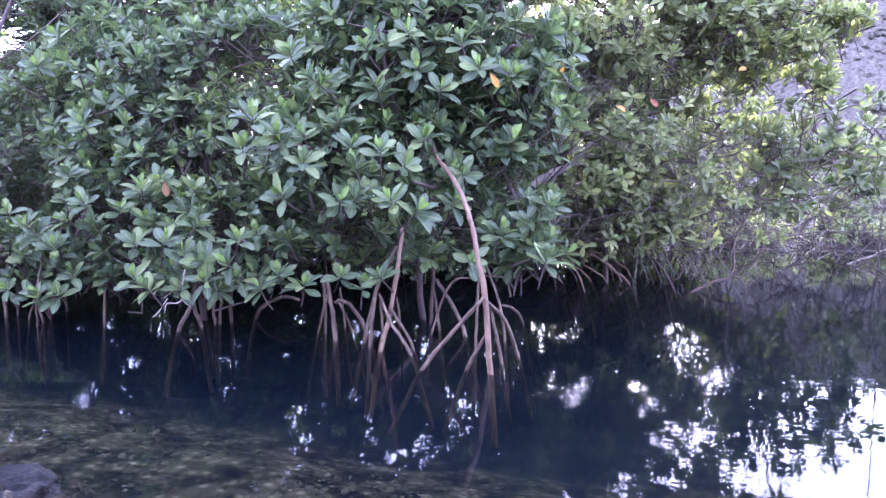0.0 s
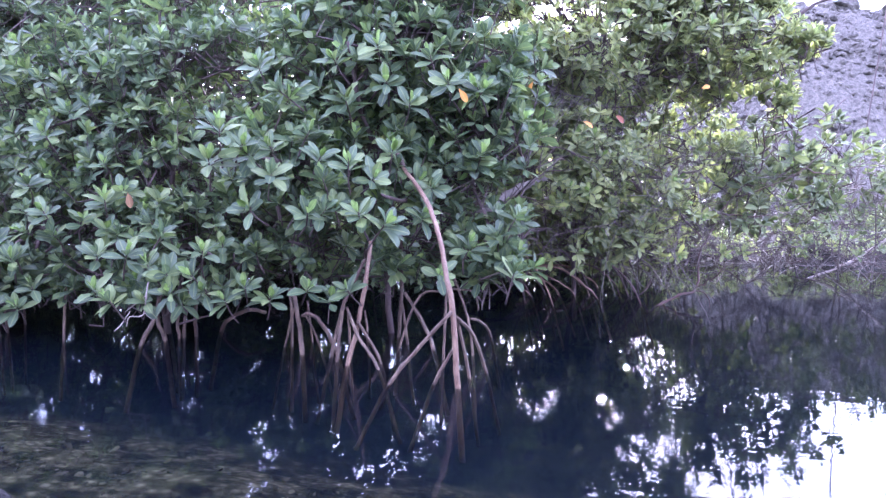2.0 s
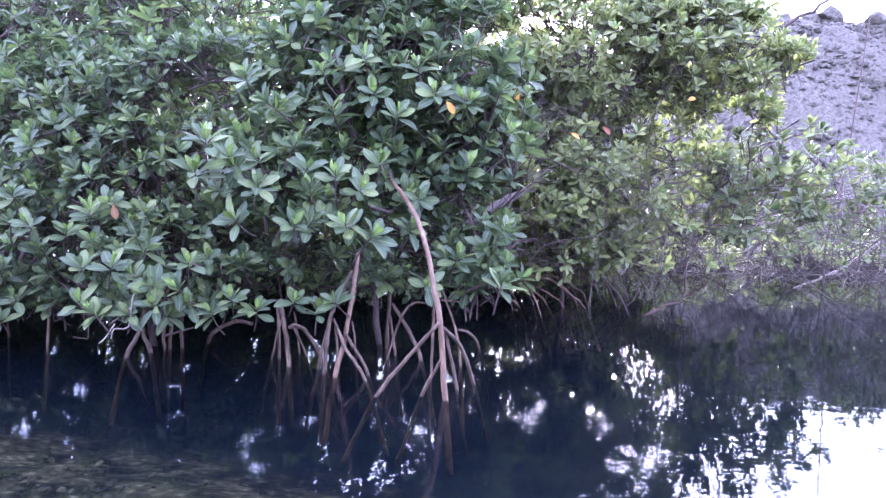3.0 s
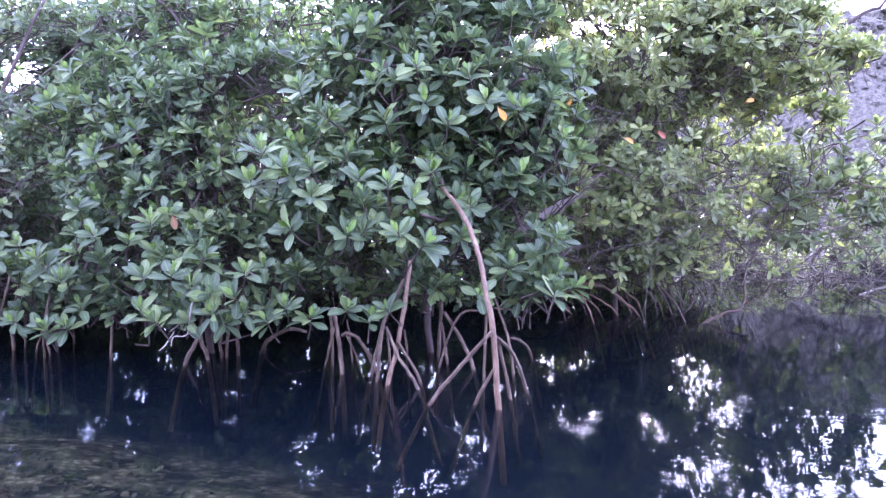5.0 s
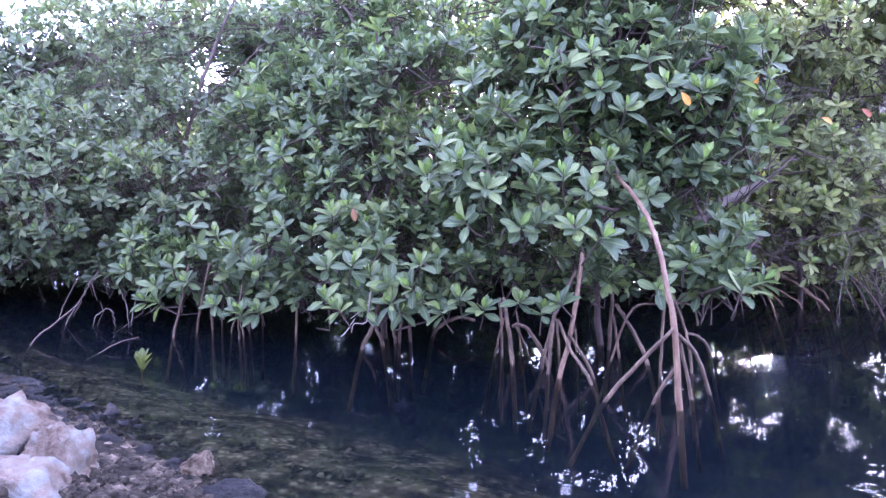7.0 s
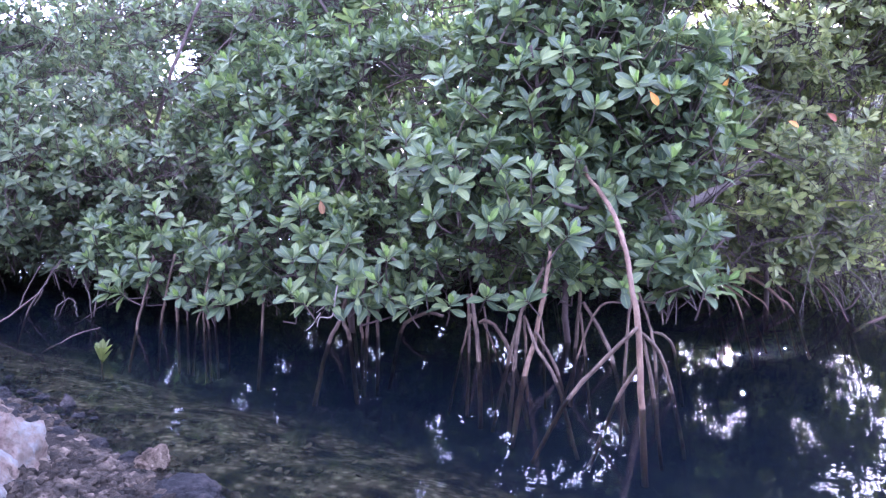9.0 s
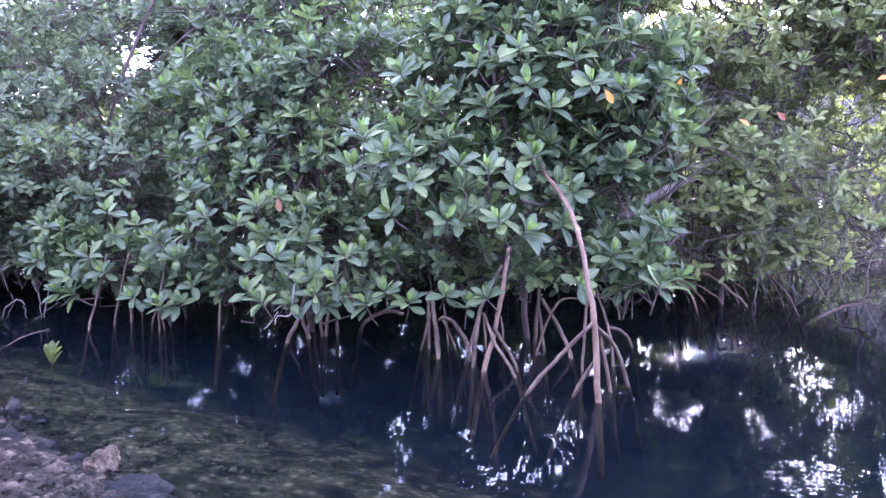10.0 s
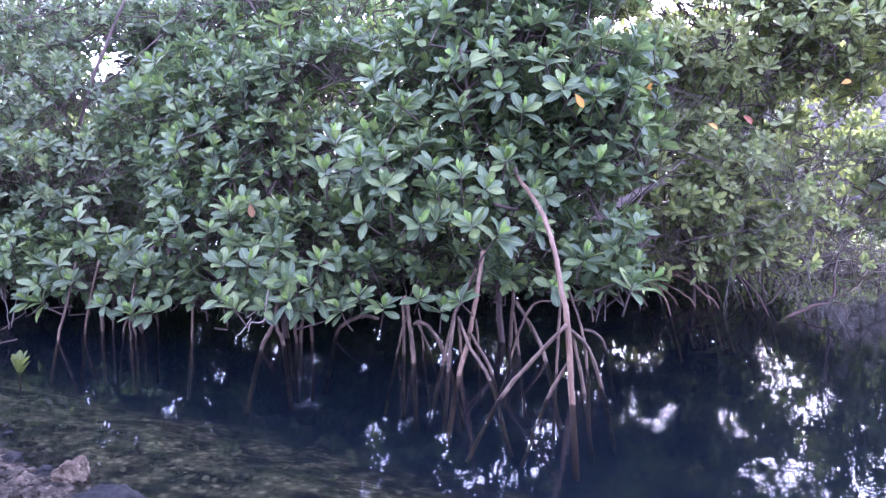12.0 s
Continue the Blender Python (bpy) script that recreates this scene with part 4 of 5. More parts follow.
stem("twig", right, [(1.64, 5.6, -0.068), (1.777, 5.6, 0.003), (1.845, 5.6, 0.067), (1.879, 5.6, 0.147)], 0.0072, 0.009, TWIG_BARK)
stem("twig", right, [(1.85, 5.6, 0.058), (1.637, 5.6, 0.208), (1.384, 5.6, 0.235)], 0.0036, 0.0045, GREY_BARK)

LIMB_VIEW = [((0.62, 4.28, 0.87), 0.09), ((0.57, 4.08, 0.87), 0.09), ((0.53, 3.85, 0.88), 0.08)]
crown(centre, [((-.25, 3.98, 1.02), (.72, .45, .40), 350), ((-.72, 3.72, .95), (.38, .36, .34), 150), ((-.15, 4.02, 1.6), (.80, .45, .50), 360),
               ((-.2, 4.2, 2.25), (.9, .5, .5), 280, .25), ((.40, 3.72, .62), (.26, .28, .24), 70), ((.3, 3.85, 1.25), (.40, .36, .35), 120), ((-.45, 3.9, .48), (.5, .3, .17), 80), ((-.3, 4.6, 1.72), (.65, .25, .4), 260, .8)],
      1.0, variants=FINE_VARIANTS, seed=51, gap=0.42, clear=LIMB_VIEW, more=1.1)
crown(left, [((-1.35, 3.80, .50), (.62, .45, .32), 290), ((-2.1, 3.98, .48), (.55, .42, .34), 230), ((-1.5, 4.08, .95), (.9, .45, .4), 350),
             ((-1.5, 4.3, 1.45), (1.0, .5, .42), 340), ((-2.3, 4.45, 1.15), (.6, .45, .5), 230), ((-1.4, 4.8, 2.0), (1.2, .5, .38), 340, .3), ((-1.72, 5.2, 1.68), (.5, .25, .34), 190, .8), ((-2.45, 3.78, .36), (.55, .25, .20), 130, .9), ((-1.75, 3.8, .32), (.35, .25, .17), 70, .9), ((-2.9, 3.85, .42), (.35, .25, .22), 80, .9)],
      0.84, variants=FINE_VARIANTS, seed=52, gap=0.40, more=1.4)
crown(far_left, [((-3.1, 4.2, .75), (.75, .5, .48), 390), ((-4.0, 3.9, .85), (.8, .6, .60), 450), ((-3.4, 4.8, 1.35), (1.1, .6, .45), 430),
                 ((-3.0, 5.4, 2.05), (1.5, .6, .5), 420, .25), ((-4.8, 4.6, 1.6), (1.0, .9, .9), 420), ((-4.2, 5.2, 2.1), (1.2, .6, .5), 330, .25), ((-4.5, 4.1, .45), (.9, .5, .35), 240), ((-3.7, 5.1, .42), (1.3, .4, .42), 420), ((-4.5, 4.9, .38), (.9, .35, .34), 330, .9), ((-5.3, 4.9, .45), (.7, .35, .4), 260, .9), ((-3.35, 4.1, .33), (.65, .3, .18), 130, .9)],
      0.80, seed=53, low=0.14, gap=0.40, singles=18, leaf=LEAF_WARM, more=1.2)
crown(right, [((.9, 4.9, 1.0), (.6, .6, .5), 340), ((1.6, 5.4, 1.25), (.8, .6, .5), 400), ((1.2, 5.2, 1.9), (1.0, .6, .6), 560), ((2.0, 5.2, 1.95), (.66, .6, .45), 330), ((2.62, 5.0, 1.99), (.22, .2, .13), 34, .9), ((2.44, 4.9, 1.60), (.12, .12, .15), 20, .9),
              ((1.2, 5.8, 2.4), (1.3, .6, .45), 260, .25), ((2.0, 5.3, 2.3), (.65, .4, .24), 260, .9), ((.75, 5.4, 2.25), (.7, .4, .28), 150, .7), ((1.3, 5.2, .62), (.7, .4, .28), 190, .5), ((2.30, 6.0, 1.1), (.55, .35, .50), 170, .35), ((.62, 5.1, 1.55), (.5, .45, .55), 290, .7), ((.9, 5.9, 1.85), (.7, .2, .22), 200, .9), ((1.15, 6.1, 1.6), (.8, .2, .5), 320, .9)],
      0.88, seed=54, leaf=LEAF_OLIVE, gap=0.5, low=0.24, singles=30, clear=LIMB_VIEW, more=1.15)

# near shoot tips of the two front mangroves: place and size
CENTRE_SHOOTS = [(-0.41, 3.5, 1.3, 1.2), (-0.21, 3.5, 1.4, 1.2), (-0.91, 3.1, 1.12, 1.15), (-0.95, 3.08, 0.98, 1.1), (-0.8, 3.15, 1.01, 1), (-0.68, 3.1, 0.93, 1), (-0.77, 3.05, 0.78, 1),
                 (-0.71, 3.2, 1.05, 0.9), (-0.47, 3.2, 0.92, 1), (-0.52, 3.12, 0.76, 1.1), (-0.45, 3.15, 0.77, 1), (-0.23, 3.12, 0.93, 1), (-0.28, 3, 0.78, 1.05), (-0.16, 2.98, 0.74, 1.1),
                 (-0.16, 3.35, 1.06, 1.1), (0.03, 3.45, 0.89, 1), (0, 3.4, 0.75, 1), (-0.67, 3.4, 1.28, 1.1), (-0.57, 3.4, 1.13, 1), (0.24, 3.4, 0.61, 1.1), (0.45, 3.3, 0.5, 1.1),
                 (0.09, 3.3, 0.48, 0.9), (0.24, 3.5, 1.39, 1.1), (0.14, 3.6, 1.16, 1)]
LEFT_SHOOTS = [(-1.5, 3.2, 0.52, 1.1), (-1.36, 3.2, 0.53, 1.15), (-1.49, 3.15, 0.36, 1.1), (-1.4, 3.1, 0.33, 1), (-1.27, 3.2, 0.49, 1), (-1.16, 3.15, 0.45, 1.1), (-1.05, 3.15, 0.45, 1.1),
               (-1.01, 3.2, 0.37, 1), (-1.14, 3.12, 0.37, 1), (-1.03, 3.25, 0.55, 1.1), (-2.16, 3.5, 0.51, 1.1), (-2.01, 3.4, 0.45, 1.1), (-2.1, 3.4, 0.2, 1), (-1.97, 3.5, 0.3, 1),
               (-1.55, 3.4, 0.76, 1.2), (-1.24, 3.3, 0.61, 1.1), (-0.71, 3.25, 0.34, 1), (-0.54, 3.3, 0.38, 1), (-0.43, 3.3, 0.34, 1), (-0.35, 3.3, 0.38, 1), (-2.05, 3.8, 1.11, 1.1),
               (-2.41, 4, 1.4, 1.1), (-2.36, 3.6, 0.6, 1.1)]
# shoots of full size
CENTRE_TIPS = [(-0.09, 3.45, 1.3), (-0.71, 3.35, 1.32), (-0.83, 3.45, 1.44), (-0.81, 3.1, 1.05), (-0.49, 3.25, 1.01), (-0.34, 3.1, 0.99), (-0.41, 3.2, 0.79),
               (0.09, 3.45, 1.41), (0.27, 3.5, 1.38), (-0.03, 3.5, 0.92), (-0.47, 3.5, 1.49), (-0.65, 3.45, 1.33), (-0.26, 3.5, 1.57), (0, 3.55, 1.54)]
LEFT_TIPS = [(-1.71, 3.5, 0.65), (-1.54, 3.4, 0.62), (-1.86, 3.5, 0.57), (-2, 3.5, 0.58), (-1.9, 3.5, 0.68), (-2.03, 3.6, 0.81), (-1.48, 3.45, 0.81),
             (-1.33, 3.4, 0.66), (-0.98, 3.4, 0.56), (-1.64, 3.6, 0.93), (-1.42, 3.7, 1.03), (-1.32, 3.7, 1.03), (-1.64, 3.7, 1.04), (-1.94, 3.6, 1.07),
             (-1.89, 3.75, 1.2), (-1.79, 3.75, 1.23), (-1.74, 3.8, 1.44), (-2.09, 3.85, 1.37), (-0.84, 3.5, 0.53), (-0.91, 3.2, 0.33), (-0.83, 3.25, 0.39),
             (-1.28, 3.2, 0.31), (-1.12, 3.25, 0.3)]
FAR_TIPS = [(-2.82, 3.45, 0.58), (-2.67, 3.45, 0.31), (-2.66, 3.45, 0.21), (-2.47, 3.45, 0.34), (-2.86, 3.45, 0.39), (-2.39, 3.45, 0.56), (-2.17, 3.45, 0.55),
            (-2.03, 3.45, 0.46), (-2.15, 3.45, 0.2), (-2.43, 3.45, 0.68), (-2.55, 3.45, 0.43), (-2.02, 3.45, 0.2), (-2.74, 3.45, 0.22), (-2.29, 3.45, 0.22)]
for tree, shoots, tips, seed in ((centre, CENTRE_SHOOTS, CENTRE_TIPS, 600), (left, LEFT_SHOOTS, LEFT_TIPS, 700), (far_left, [], FAR_TIPS, 800)):
    r = np.random.default_rng(seed)
    for k, (x, y, z, s) in enumerate(shoots + [(*p, 1.0) for p in tips]):
        shoot(tree, (x, y, z), (r.normal(0, 0.3), -0.55 + r.normal(0, 0.2), 0.8 + r.normal(0, 0.2)), s * (0.97 if tree == centre else 0.88), seed + k, k % 5 != 0)


def loose_leaf(tree, at, mat_mesh, label, turn):
    lf = under("leaf", mat_mesh, tree, label)
    lf.matrix_basis = Matrix.Translation(Vector(at) - tree.location) @ turn.to_4x4()


lp, lq, lu = leaf_points(FINE, 0.074, 0.034, 0.3, 0.1)
ORANGE_MESH = mesh_from("leaf", lp.tolist(), [tuple(int(k) for k in f) for f in lq], [LEAF_ORANGE], None, lu)
RED_MESH = mesh_from("leaf", lp.tolist(), [tuple(int(k) for k in f) for f in lq], [LEAF_RED], None, lu)
BROWN_MESH = mesh_from("leaf", lp.tolist(), [tuple(int(k) for k in f) for f in lq], [LEAF_BROWN], None, lu)
FACING = Euler((radians(75), radians(55), 0)).to_matrix()
loose_leaf(centre, (0.14, 3.28, 1.36), ORANGE_MESH, "withered orange leaf", FACING)
loose_leaf(right, (0.885, 4.0, 1.285), ORANGE_MESH, "withered orange leaf", Euler((radians(60), radians(20), 0.3)).to_matrix())
loose_leaf(right, (0.615, 4.20, 1.521), ORANGE_MESH, "withered orange leaf", Euler((radians(70), radians(120), 0.3)).to_matrix())
loose_leaf(right, (1.757, 4.55, 1.568), ORANGE_MESH, "withered orange leaf", Euler((radians(60), radians(-20), 0.3)).to_matrix())
loose_leaf(right, (1.066, 4.0, 1.33), RED_MESH, "withered red leaf", Euler((radians(80), radians(30), 0.3)).to_matrix())
loose_leaf(left, (-1.376, 3.25, 0.812), BROWN_MESH, "withered brown leaf", Euler((radians(80), radians(80), 0.3)).to_matrix())


# ---- bushes and thickets behind ----
def tangle(tree, centre_at, rad, count, seed, mat=GREY_BARK, rr=0.006, seg=0.12):
    """Bare forking twigs joined as one part."""
    r = np.random.default_rng(seed)
    a, b, r0 = [], [], []
    for _ in range(count):
        p = np.array(centre_at) + r.uniform(-1, 1, 3) * np.array(rad)
        d = r.normal(0, 1, 3) * np.array([1, 0.7, 0.55]) + np.array([0, 0, 0.35])
        d /= np.linalg.norm(d)
        w = rr * r.uniform(0.5, 1.4)
        for _ in range(int(r.integers(3, 6))):
            q = p + d * seg * r.uniform(0.6, 1.4)
            if q[2] > 0.02 and p[2] > 0.02:
                a.append(p), b.append(q), r0.append(w)
                if r.random() < 0.5:
                    e = q + (d + r.normal(0, 0.6, 3)) * seg
                    if e[2] > 0.02:
                        a.append(q), b.append(e), r0.append(w * 0.6)
            p, w = q, w * 0.8
            d = d + r.normal(0, 0.32, 3)
            d /= np.linalg.norm(d)
    o, r0 = np.array(tree.location), np.array(r0)
    v, q = sticks(np.array(a) - o, np.array(b) - o, r0, r0 * 0.8)
    return tagged(under("bare_brushwood", big_mesh("bare_brushwood", v, q, [mat]), tree), kind="stuff")


def sprays(tree, bases, length, r0, seed, mat, lean=(0, -0.15, 0.9), loose=0.45, leafy=0.0, leaf=None, size=0.6):
    """Thin forking stems that rise from the bases, joined as one part, with a few small shoot tips at their ends."""
    r = np.random.default_rng(seed)
    a, b, w0, tips, ways = [], [], [], [], []
    todo = [(np.array(p, dtype=float), np.array(lean) + r.normal(0, loose, 3), length * r.uniform(0.6, 1.3), r0 * r.uniform(0.6, 1.3), 2) for p in bases]
    while todo:
        p, d, run, w, level = todo.pop()
        d = d / np.linalg.norm(d)
        for k in range(4):
            q = p + d * run / 4
            if q[2] < 0.01:
                d[2] = abs(d[2]) + 0.2
                q = p + d * run / 4
            a.append(p), b.append(q), w0.append(w)
            if level and k and r.random() < 0.8:
                todo.append((q, d + r.normal(0, 0.55, 3), run * r.uniform(0.4, 0.7), w * 0.65, level - 1))
            p, w = q, w * 0.88
            d = d + r.normal(0, 0.2, 3)
            d = d / np.linalg.norm(d)
        if p[2] > 0.35 and r.random() < leafy:
            tips.append(p), ways.append(d + np.array([0, -0.3, 0.5]))
    o, w0 = np.array(tree.location), np.array(w0)
    v, q = sticks(np.array(a) - o, np.array(b) - o, w0, w0 * 0.88)
    tagged(under("bare_brushwood", big_mesh("bare_brushwood", v, q, [mat]), tree), kind="stuff")
    if tips:
        v, q, u, m = scatter_rosettes(np.array(tips) - o, np.array(ways), size * r.uniform(0.7, 1.2, len(tips)), VARIANTS)
        tagged(under("foliage", big_mesh("foliage", v, q, [leaf, LEAF_YOUNG], m, u), tree), kind="stuff")


def back_mangrove(at, lobes, seed, label, size=0.9, leaf=None, gap=0.5, low=0.04):
    t = thing("mangrove_tree", (*at, 0), label, "mangrove", "mangroves")
    r = np.random.default_rng(seed)
    top = max(l[0][2] for l in lobes)
    stem("trunk", t, [(*at, -0.2), (at[0] + 0.1, at[1], top * 0.5), (at[0], at[1] + 0.1, top)], 0.018, 0.009, TWIG_BARK)
    for c, *_ in lobes:
        stem("limb", t, [(at[0] + 0.05, at[1], top * 0.4), ((at[0] + c[0]) / 2, (at[1] + c[1]) / 2, c[2] * 0.8), c], 0.016, 0.007, TWIG_BARK, wobble=0.01)
    for _ in range(9):
        a = r.uniform(0, 6.28)
        f = r.uniform(0.25, 0.6)
        h = r.uniform(0.3, 0.55)
        bx, by = at[0] + math.cos(a) * f, at[1] + math.sin(a) * f * 0.7
        prop_root(t, r.uniform(0.006, 0.011), [(bx, by, 0), ((bx + at[0]) / 2 + math.cos(a) * f * 0.25, (by + at[1]) / 2, h * 0.7), (at[0], at[1], h)], TWIG_BARK)
    crown(t, lobes, size, seed=seed, leaf=leaf, gap=gap, low=low, more=1.35, variants=FAR_VARIANTS)
    return t


back_mangrove((-4.6, 6.4), [((-4.6, 6.0, .75), (1.3, .6, .8), 560), ((-4.4, 6.3, 1.95), (1.6, .4, .62), 950, .8), ((-6.0, 5.4, .8), (1.2, .8, .8), 520), ((-4.3, 6.8, 1.4), (1.2, .3, .4), 300, .9), ((-6.7, 6.4, .5), (1.3, .4, .5), 380, .9)], 71, "mangrove thicket standing behind the front row")
back_mangrove((-2.4, 5.9), [((-2.4, 5.4, .58), (1.2, .5, .68), 520), ((-3.4, 5.9, .9), (1.0, .4, .5), 300), ((-2.4, 6.0, 1.95), (1.3, .3, .60), 800, .75), ((-1.7, 6.1, .85), (.9, .3, .6), 380, .9), ((-1.5, 6.4, 2.1), (.8, .3, .5), 300, .7), ((-2.0, 6.8, 1.2), (1.2, .25, .5), 420, .9)], 72, "mangrove thicket standing behind the front row")
back_mangrove((-0.6, 5.8), [((-.6, 5.3, .48), (1.2, .6, .58), 520), ((-2.18, 5.9, 1.26), (.75, .22, .38), 330, .9), ((-.5, 5.7, 1.0), (1.0, .6, .35), 110, .1), ((-.5, 5.8, .98), (1.0, .3, .36), 300, .9), ((-.8, 6.1, .30), (1.1, .25, .26), 300, .9), ((-.4, 6.6, 1.5), (.95, .25, .48), 420, .9)], 73, "shaded mangrove behind the tall front tree")
back_mangrove((0.7, 6.8), [((.8, 6.4, .6), (1.2, .6, .68), 600), ((.7, 6.2, .28), (.9, .25, .24), 220, .9), ((.9, 6.7, 1.3), (1.1, .6, .45), 150, .1), ((1.3, 7.0, 1.85), (.9, .25, .5), 300, .9), ((1.75, 7.2, 2.2), (.5, .25, .4), 120, .9)], 74, "shaded mangrove behind the pale limb", leaf=LEAF_OLIVE)
back_mangrove((-5.4, 4.4), [((-5.4, 4.2, .55), (.9, .5, .6), 380), ((-5.5, 4.4, 1.3), (1.0, .6, .6), 300), ((-5.2, 5.0, 1.62), (.9, .3, .34), 260, .9)], 76, "low bushy mangrove on the muddy bank", 0.95, LEAF_WARM)
t4 = back_mangrove((2.1, 7.2), [((2.0, 6.9, .7), (.9, .6, .7), 350), ((2.0, 6.9, .60), (.9, .25, .36), 200, .6), ((2.0, 7.2, 1.7), (.9, .6, .5), 130)], 75, "thin olive mangrove at the back of the pool", 0.8, LEAF_OLIVE, 0.2)
for k, (x, y) in enumerate([(-7.6, 6.2), (-3.6, 7.6), (-1.6, 7.4), (0.0, 7.8), (1.4, 8.2), (-5.6, 8.0)]):
    back_mangrove((x, y), [((x, y - .2, .48), (1.3, .6, .56), 430), ((x + .2, y, .85), (1.1, .6, .3), 70, .1)] + [((x, y + .1, 1.3), (1.3, .2, .34), 190, .9)] * (x < -3), 200 + k, "dense dark mangrove at the back of the thicket", 1.0)
for k, (x, y) in enumerate([(3.1, 8.5), (4.6, 8.7), (6.2, 8.9), (7.8, 9.2)]):
    back_mangrove((x, y), [((x, y - .1, .20), (1.0, .4, .28), 120)], 300 + k, "low olive mangrove at the back of the pool", 0.85, LEAF_OLIVE, 0.25)
tangle(t4, (2.0, 6.6, 0.6), (0.9, 0.5, 0.5), 110, 81, TWIG_BARK, 0.005)
tangle(right, (1.6, 5.3, 0.75), (0.9, 0.4, 0.45), 60, 82, rr=0.004, seg=0.18)
tangle(right, (2.3, 5.5, 1.0), (0.6, 0.4, 0.5), 20, 87, rr=0.004, seg=0.18)
tangle(far_left, (-3.4, 4.2, 0.32), (0.9, 0.5, 0.25), 25, 83, TWIG_BARK, 0.003)
tangle(centre, (0.1, 4.3, 0.75), (0.6, 0.4, 0.4), 90, 84, TWIG_BARK)

tangle(right, (1.1, 4.75, 1.05), (0.75, 0.25, 0.55), 150, 96, GREY_BARK, 0.0022, 0.10)
tangle(right, (1.9, 5.1, 1.1), (0.7, 0.3, 0.6), 70, 97, GREY_BARK, 0.0022, 0.11)
tangle(far_left, (-3.6, 4.3, 1.2), (1.0, 0.4, 0.7), 120, 98, TWIG_BARK, 0.0022, 0.11)
tangle(left, (-1.7, 3.9, 0.8), (0.9, 0.3, 0.5), 110, 99, TWIG_BARK, 0.0022, 0.10)
bush = thing("mangrove_bush", (3.3, 6.9, 0), "sparse olive bush with many bare grey twigs at the water", "bush", "bushes")
stem("branch", bush, [(3.948, 7.1, -0.051), (4.075, 7.1, 0.014), (4.355, 7.1, 0.134), (4.64, 7.1, 0.315), (4.964, 7.1, 0.568), (5.356, 7.1, 0.942)], 0.009, 0.021, PALE_WOOD, "pale fallen branch dipping into the water")
stem("branch", bush, [(4.281, 7.0, -0.003), (4.272, 7.0, 0.128), (4.255, 7.0, 0.441), (4.282, 7.0, 0.677), (4.38, 7.0, 0.972)], 0.012, 0.006, GREY_BARK)
stem("branch", bush, [(3.803, 6.9, 0.024), (3.691, 6.9, 0.369), (3.702, 6.9, 0.601), (3.574, 6.9, 0.825)], 0.009, 0.004, GREY_BARK)
stem("branch", bush, [(3.413, 6.8, 0.197), (3.736, 6.8, 0.44), (4.003, 6.8, 0.651), (4.045, 6.8, 0.794)], 0.009, 0.004, GREY_BARK)
stem("branch", bush, [(4.7, 7.1, -0.1), (4.6, 7.0, 0.7), (4.3, 6.9, 1.4)], 0.009, 0.004, GREY_BARK)
crown(bush, [((2.7, 6.3, .85), (.6, .5, .45), 165), ((3.6, 6.9, .85), (.9, .5, .45), 215), ((4.8, 7.2, .95), (.9, .6, .5), 215)], 0.95, leaf=LEAF_BUSH, gap=0.12, low=0.45, seed=91, twig=GREY_BARK)
tangle(bush, (3.0, 6.5, 0.55), (0.8, 0.4, 0.45), 25, 85, TWIG_BARK, 0.0055, 0.2)
tangle(bush, (4.4, 6.9, 0.6), (1.0, 0.5, 0.5), 25, 86, TWIG_BARK, 0.0055, 0.2)

tangle(bush, (2.7, 6.0, 0.45), (0.9, 0.4, 0.35), 20, 88, rr=0.0045, seg=0.24)
tangle(bush, (4.1, 6.5, 0.55), (0.9, 0.4, 0.45), 25, 89, rr=0.0055, seg=0.24)

r = np.random.default_rng(61)
sprays(bush, np.stack([r.uniform(1.9, 5.4, 70), r.uniform(6.2, 7.4, 70), r.uniform(0.0, 0.25, 70)], axis=1), 0.75, 0.0065, 62, GREY_BARK, leafy=0.2, leaf=LEAF_BUSH, size=0.78)
sprays(bush, np.stack([r.uniform(1.6, 5.2, 45), r.uniform(5.9, 7.2, 45), r.uniform(0.05, 0.3, 45)], axis=1), 0.6, 0.006, 63, TWIG_BARK, lean=(0, -0.3, 0.15), loose=0.6)
sprays(bush, np.stack([r.uniform(1.8, 6.5, 70), r.uniform(7.3, 8.3, 70), r.uniform(0.0, 0.1, 70)], axis=1), 0.42, 0.006, 66, TWIG_BARK, lean=(0, -0.2, 0.35), loose=0.6)
sprays(t4, np.stack([r.uniform(1.2, 2.8, 70), r.uniform(5.9, 7.0, 70), r.uniform(0.3, 1.0, 70)], axis=1), 0.55, 0.0055, 64, GREY_BARK, lean=(0.1, -0.3, 0.35), leafy=0.24, leaf=LEAF_OLIVE, size=0.75)
sprays(right, np.stack([r.uniform(0.5, 1.9, 60), r.uniform(4.7, 5.5, 60), r.uniform(0.35, 1.2, 60)], axis=1), 0.45, 0.0045, 65, GREY_BARK, lean=(0.1, -0.3, -0.05), loose=0.5, leafy=0.18, leaf=LEAF_OLIVE, size=0.8)

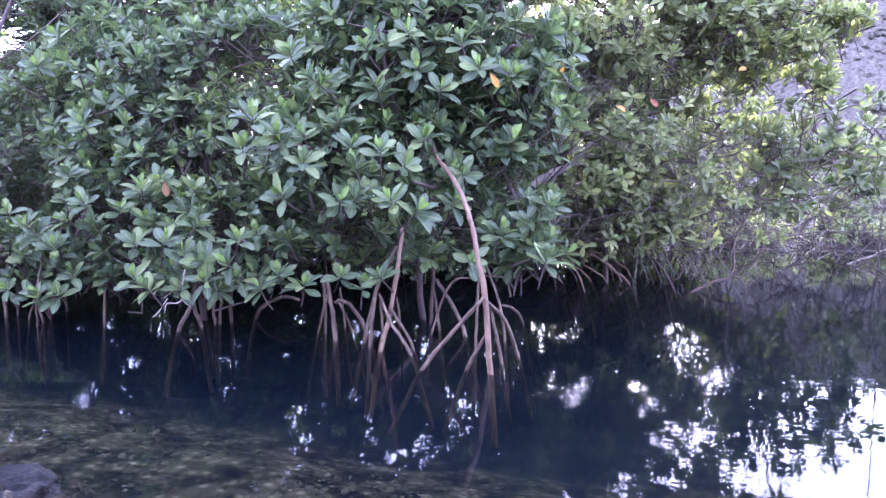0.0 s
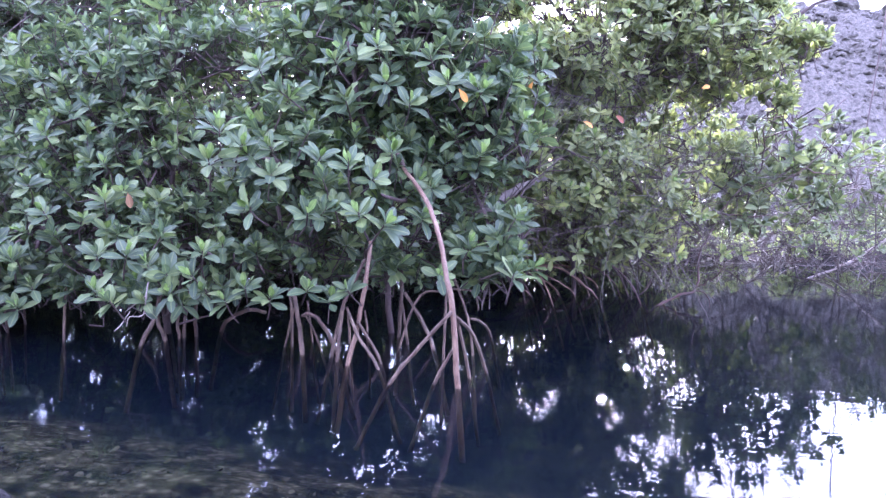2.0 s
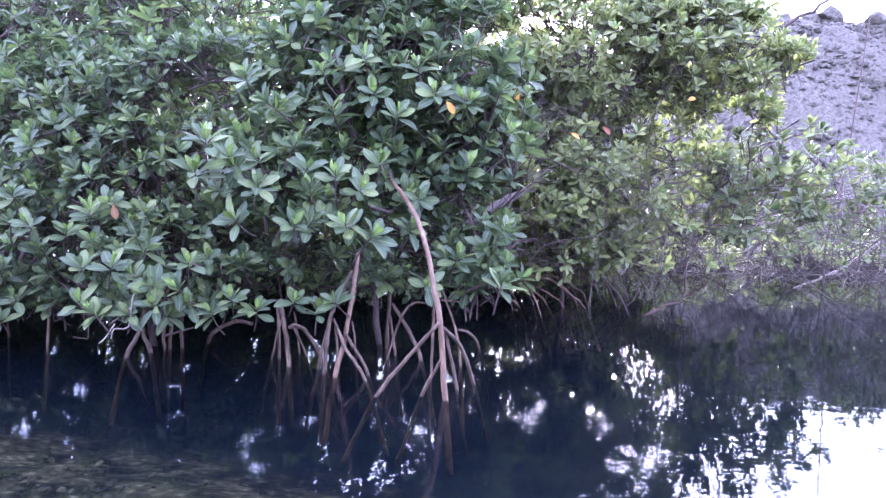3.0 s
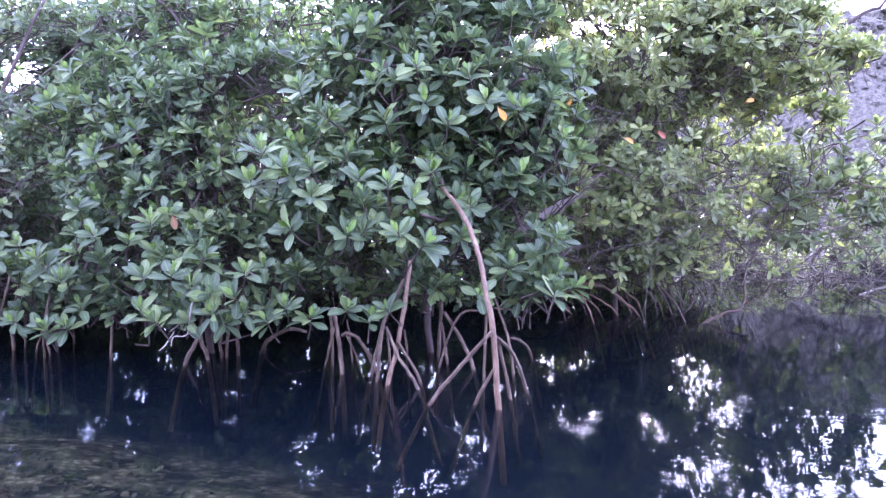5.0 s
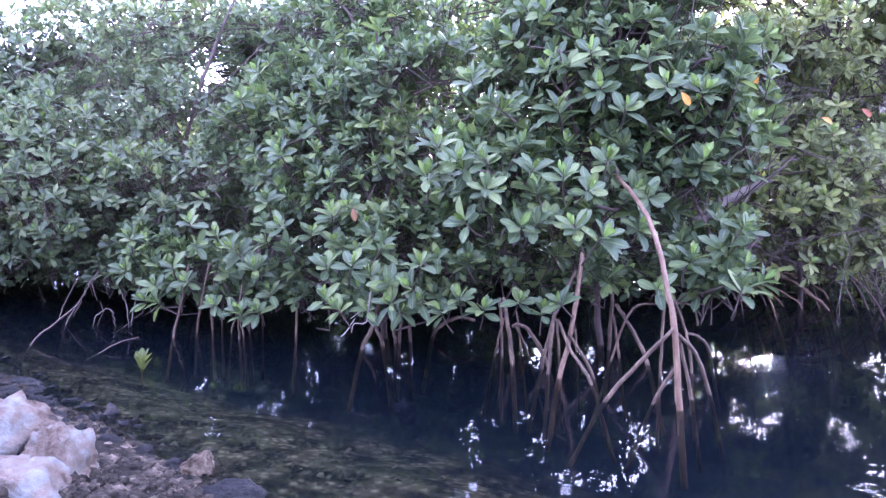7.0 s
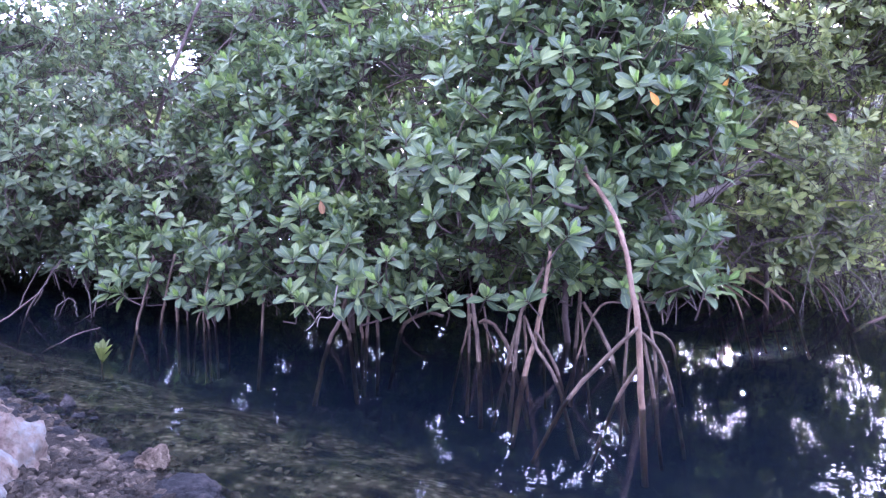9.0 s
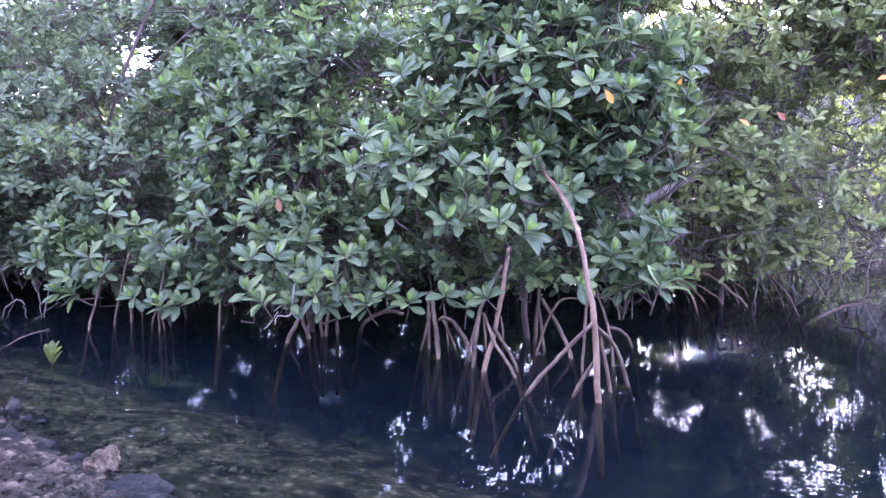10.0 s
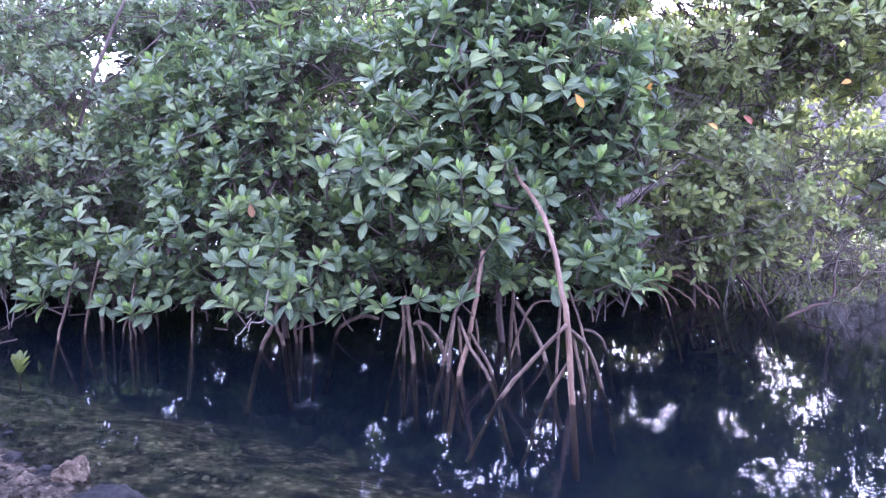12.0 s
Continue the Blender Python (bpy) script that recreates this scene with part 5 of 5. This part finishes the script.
red = thing("red_stemmed_branch", (2.0, 5.25, 0), "leaning red-stemmed branch with sparse yellow-green leaves rising from water", "branch")
stem("stem", red, [(1.709, 5.145, -0.042), (1.85, 5.265, 0.0), (2.023, 5.315, 0.078), (2.169, 5.365, 0.129), (2.183, 5.405, 0.406), (2.272, 5.445, 0.559), (2.38, 5.485, 0.774), (2.672, 5.565, 1.062), (2.66, 5.5, 1.128), (2.876, 5.6, 1.388), (3.019, 5.65, 1.62)], 0.012, 0.004, RED_WOOD, steps=4)
for pts in ([(2.427, 5.42, 0.855), (2.709, 5.35, 0.966), (3.032, 5.3, 1.224), (3.125, 5.3, 1.393)],
            [(2.162, 5.3, 0.524), (1.944, 5.25, 0.706), (1.752, 5.2, 1.006), (1.672, 5.2, 1.211)],
            [(2.321, 5.38, 0.721), (2.592, 5.3, 0.729), (2.853, 5.25, 0.881)],
            [(2.66, 5.5, 1.128), (2.633, 5.45, 1.453), (2.696, 5.45, 1.777)],
            [(2.528, 5.45, 0.969), (2.411, 5.4, 1.247), (2.451, 5.4, 1.506)],
            [(2.876, 5.6, 1.388), (3.098, 5.5, 1.497), (3.299, 5.5, 1.679)],
            [(2.873, 5.33, 1.094), (3.12, 5.3, 1.061), (3.326, 5.3, 1.155)],
            [(2.169, 5.365, 0.129), (2.281, 5.315, 0.224), (2.35, 5.265, 0.324)],
            [(2.169, 5.365, 0.129), (2.241, 5.315, 0.064), (2.267, 5.265, -0.038)]):
    stem("side_stem", red, pts, 0.0065, 0.0025, RED_WOOD, wobble=0.008)
crown(red, [((2.8, 5.5, 1.25), (.42, .25, .30), 24), ((2.35, 5.35, 1.1), (.25, .2, .25), 13), ((3.1, 5.45, 1.0), (.3, .2, .25), 16), ((2.55, 5.4, .72), (.3, .2, .16), 9), ((3.2, 5.9, 1.35), (.6, .35, .32), 24, .5)], 1.15, leaf=LEAF_BUSH, gap=0.9, seed=92)

pole = thing("bare_sapling", (5.6, 9.0, 0.2), "tall thin leafless sapling leaning on the far bank", "sapling")
stem("stem", pole, [(5.5, 9.0, 0.05), (5.62, 9.0, 1.4), (5.66, 9.0, 1.92), (5.73, 9.0, 3.3), (5.78, 9.0, 4.2)], 0.012, 0.007, TWIG_BARK)

for k, (x, y, s) in enumerate([(3.4, 9.4, 0.32), (4.9, 9.0, 0.30), (6.4, 10.0, 0.42), (8.4, 11.0, 0.5), (2.2, 9.6, 0.5), (10.6, 12.0, 0.7)]):
    b = thing("bank_bush", (x, y, 0.1), "grey-green bush on the far bank below the slope", "bush", "bank bushes")
    stem("branch", b, [(x, y, 0), (x + 0.1, y, 0.6 * s), (x, y, 1.1 * s)], 0.02, 0.008, GREY_BARK)
    crown(b, [((x, y, 0.75 * s), (0.8 * s, 0.6 * s, 0.6 * s), 190), ((x + 0.4 * s, y, 1.1 * s), (0.5 * s, 0.5 * s, 0.5 * s), 80)], 0.95, leaf=LEAF_OLIVE, gap=0.25, low=0.15, seed=100 + k, variants=FAR_VARIANTS)
    tangle(b, (x, y - 0.5, 0.5), (0.9, 0.3, 0.4), 26, 120 + k, TWIG_BARK, 0.005, 0.22)

# ---- small things ----
seedling = thing("mangrove_seedling", (-2.37, 2.92, 0), "young mangrove seedling with upright yellow-green leaves in the shallows", "seedling")
stem("stem", seedling, [(-2.37, 2.93, -0.2), (-2.372, 2.92, -0.05), (-2.37, 2.92, 0.025)], 0.006, 0.004, RED_WOOD, sides=6)
r = np.random.default_rng(5)
lp, lq, lu = leaf_points(FINE, 0.095, 0.036, 0.4, 0.0)
SEEDLING_MESH = mesh_from("leaf", lp.tolist(), [tuple(int(k) for k in f) for f in lq], [LEAF_SEEDLING], None, lu)
for k in range(8):
    lf = under("leaf", SEEDLING_MESH, seedling)
    m = turn_z(k * 0.9 + r.normal(0, 0.15)) @ turn_y(-radians(55 + 18 * (k % 3) / 2 + r.normal(0, 6)))
    lf.matrix_basis = Matrix.Translation((0, 0, 0.012 - 0.005 * k)) @ Matrix(m.tolist()).to_4x4() @ Matrix.Scale(1.05, 4)

dry = thing("dry_twig", (-1.3, 3.2, 0.25), "bleached forked dry twig hanging from the foliage", "twig")
stem("stem", dry, [(-1.27, 3.22, 0.40), (-1.273, 3.2, 0.349), (-1.287, 3.2, 0.248), (-1.351, 3.2, 0.234), (-1.366, 3.2, 0.188)], 0.0045, 0.0032, PALE_WOOD, sides=6, wobble=0.001)
for pts in ([(-1.278, 3.2, 0.335), (-1.371, 3.2, 0.257)], [(-1.35, 3.2, 0.258), (-1.387, 3.2, 0.197), (-1.422, 3.2, 0.163)], [(-1.281, 3.2, 0.254), (-1.246, 3.2, 0.226)]):
    stem("side_stem", dry, pts, 0.0036, 0.0024, PALE_WOOD, sides=6, wobble=0.001)
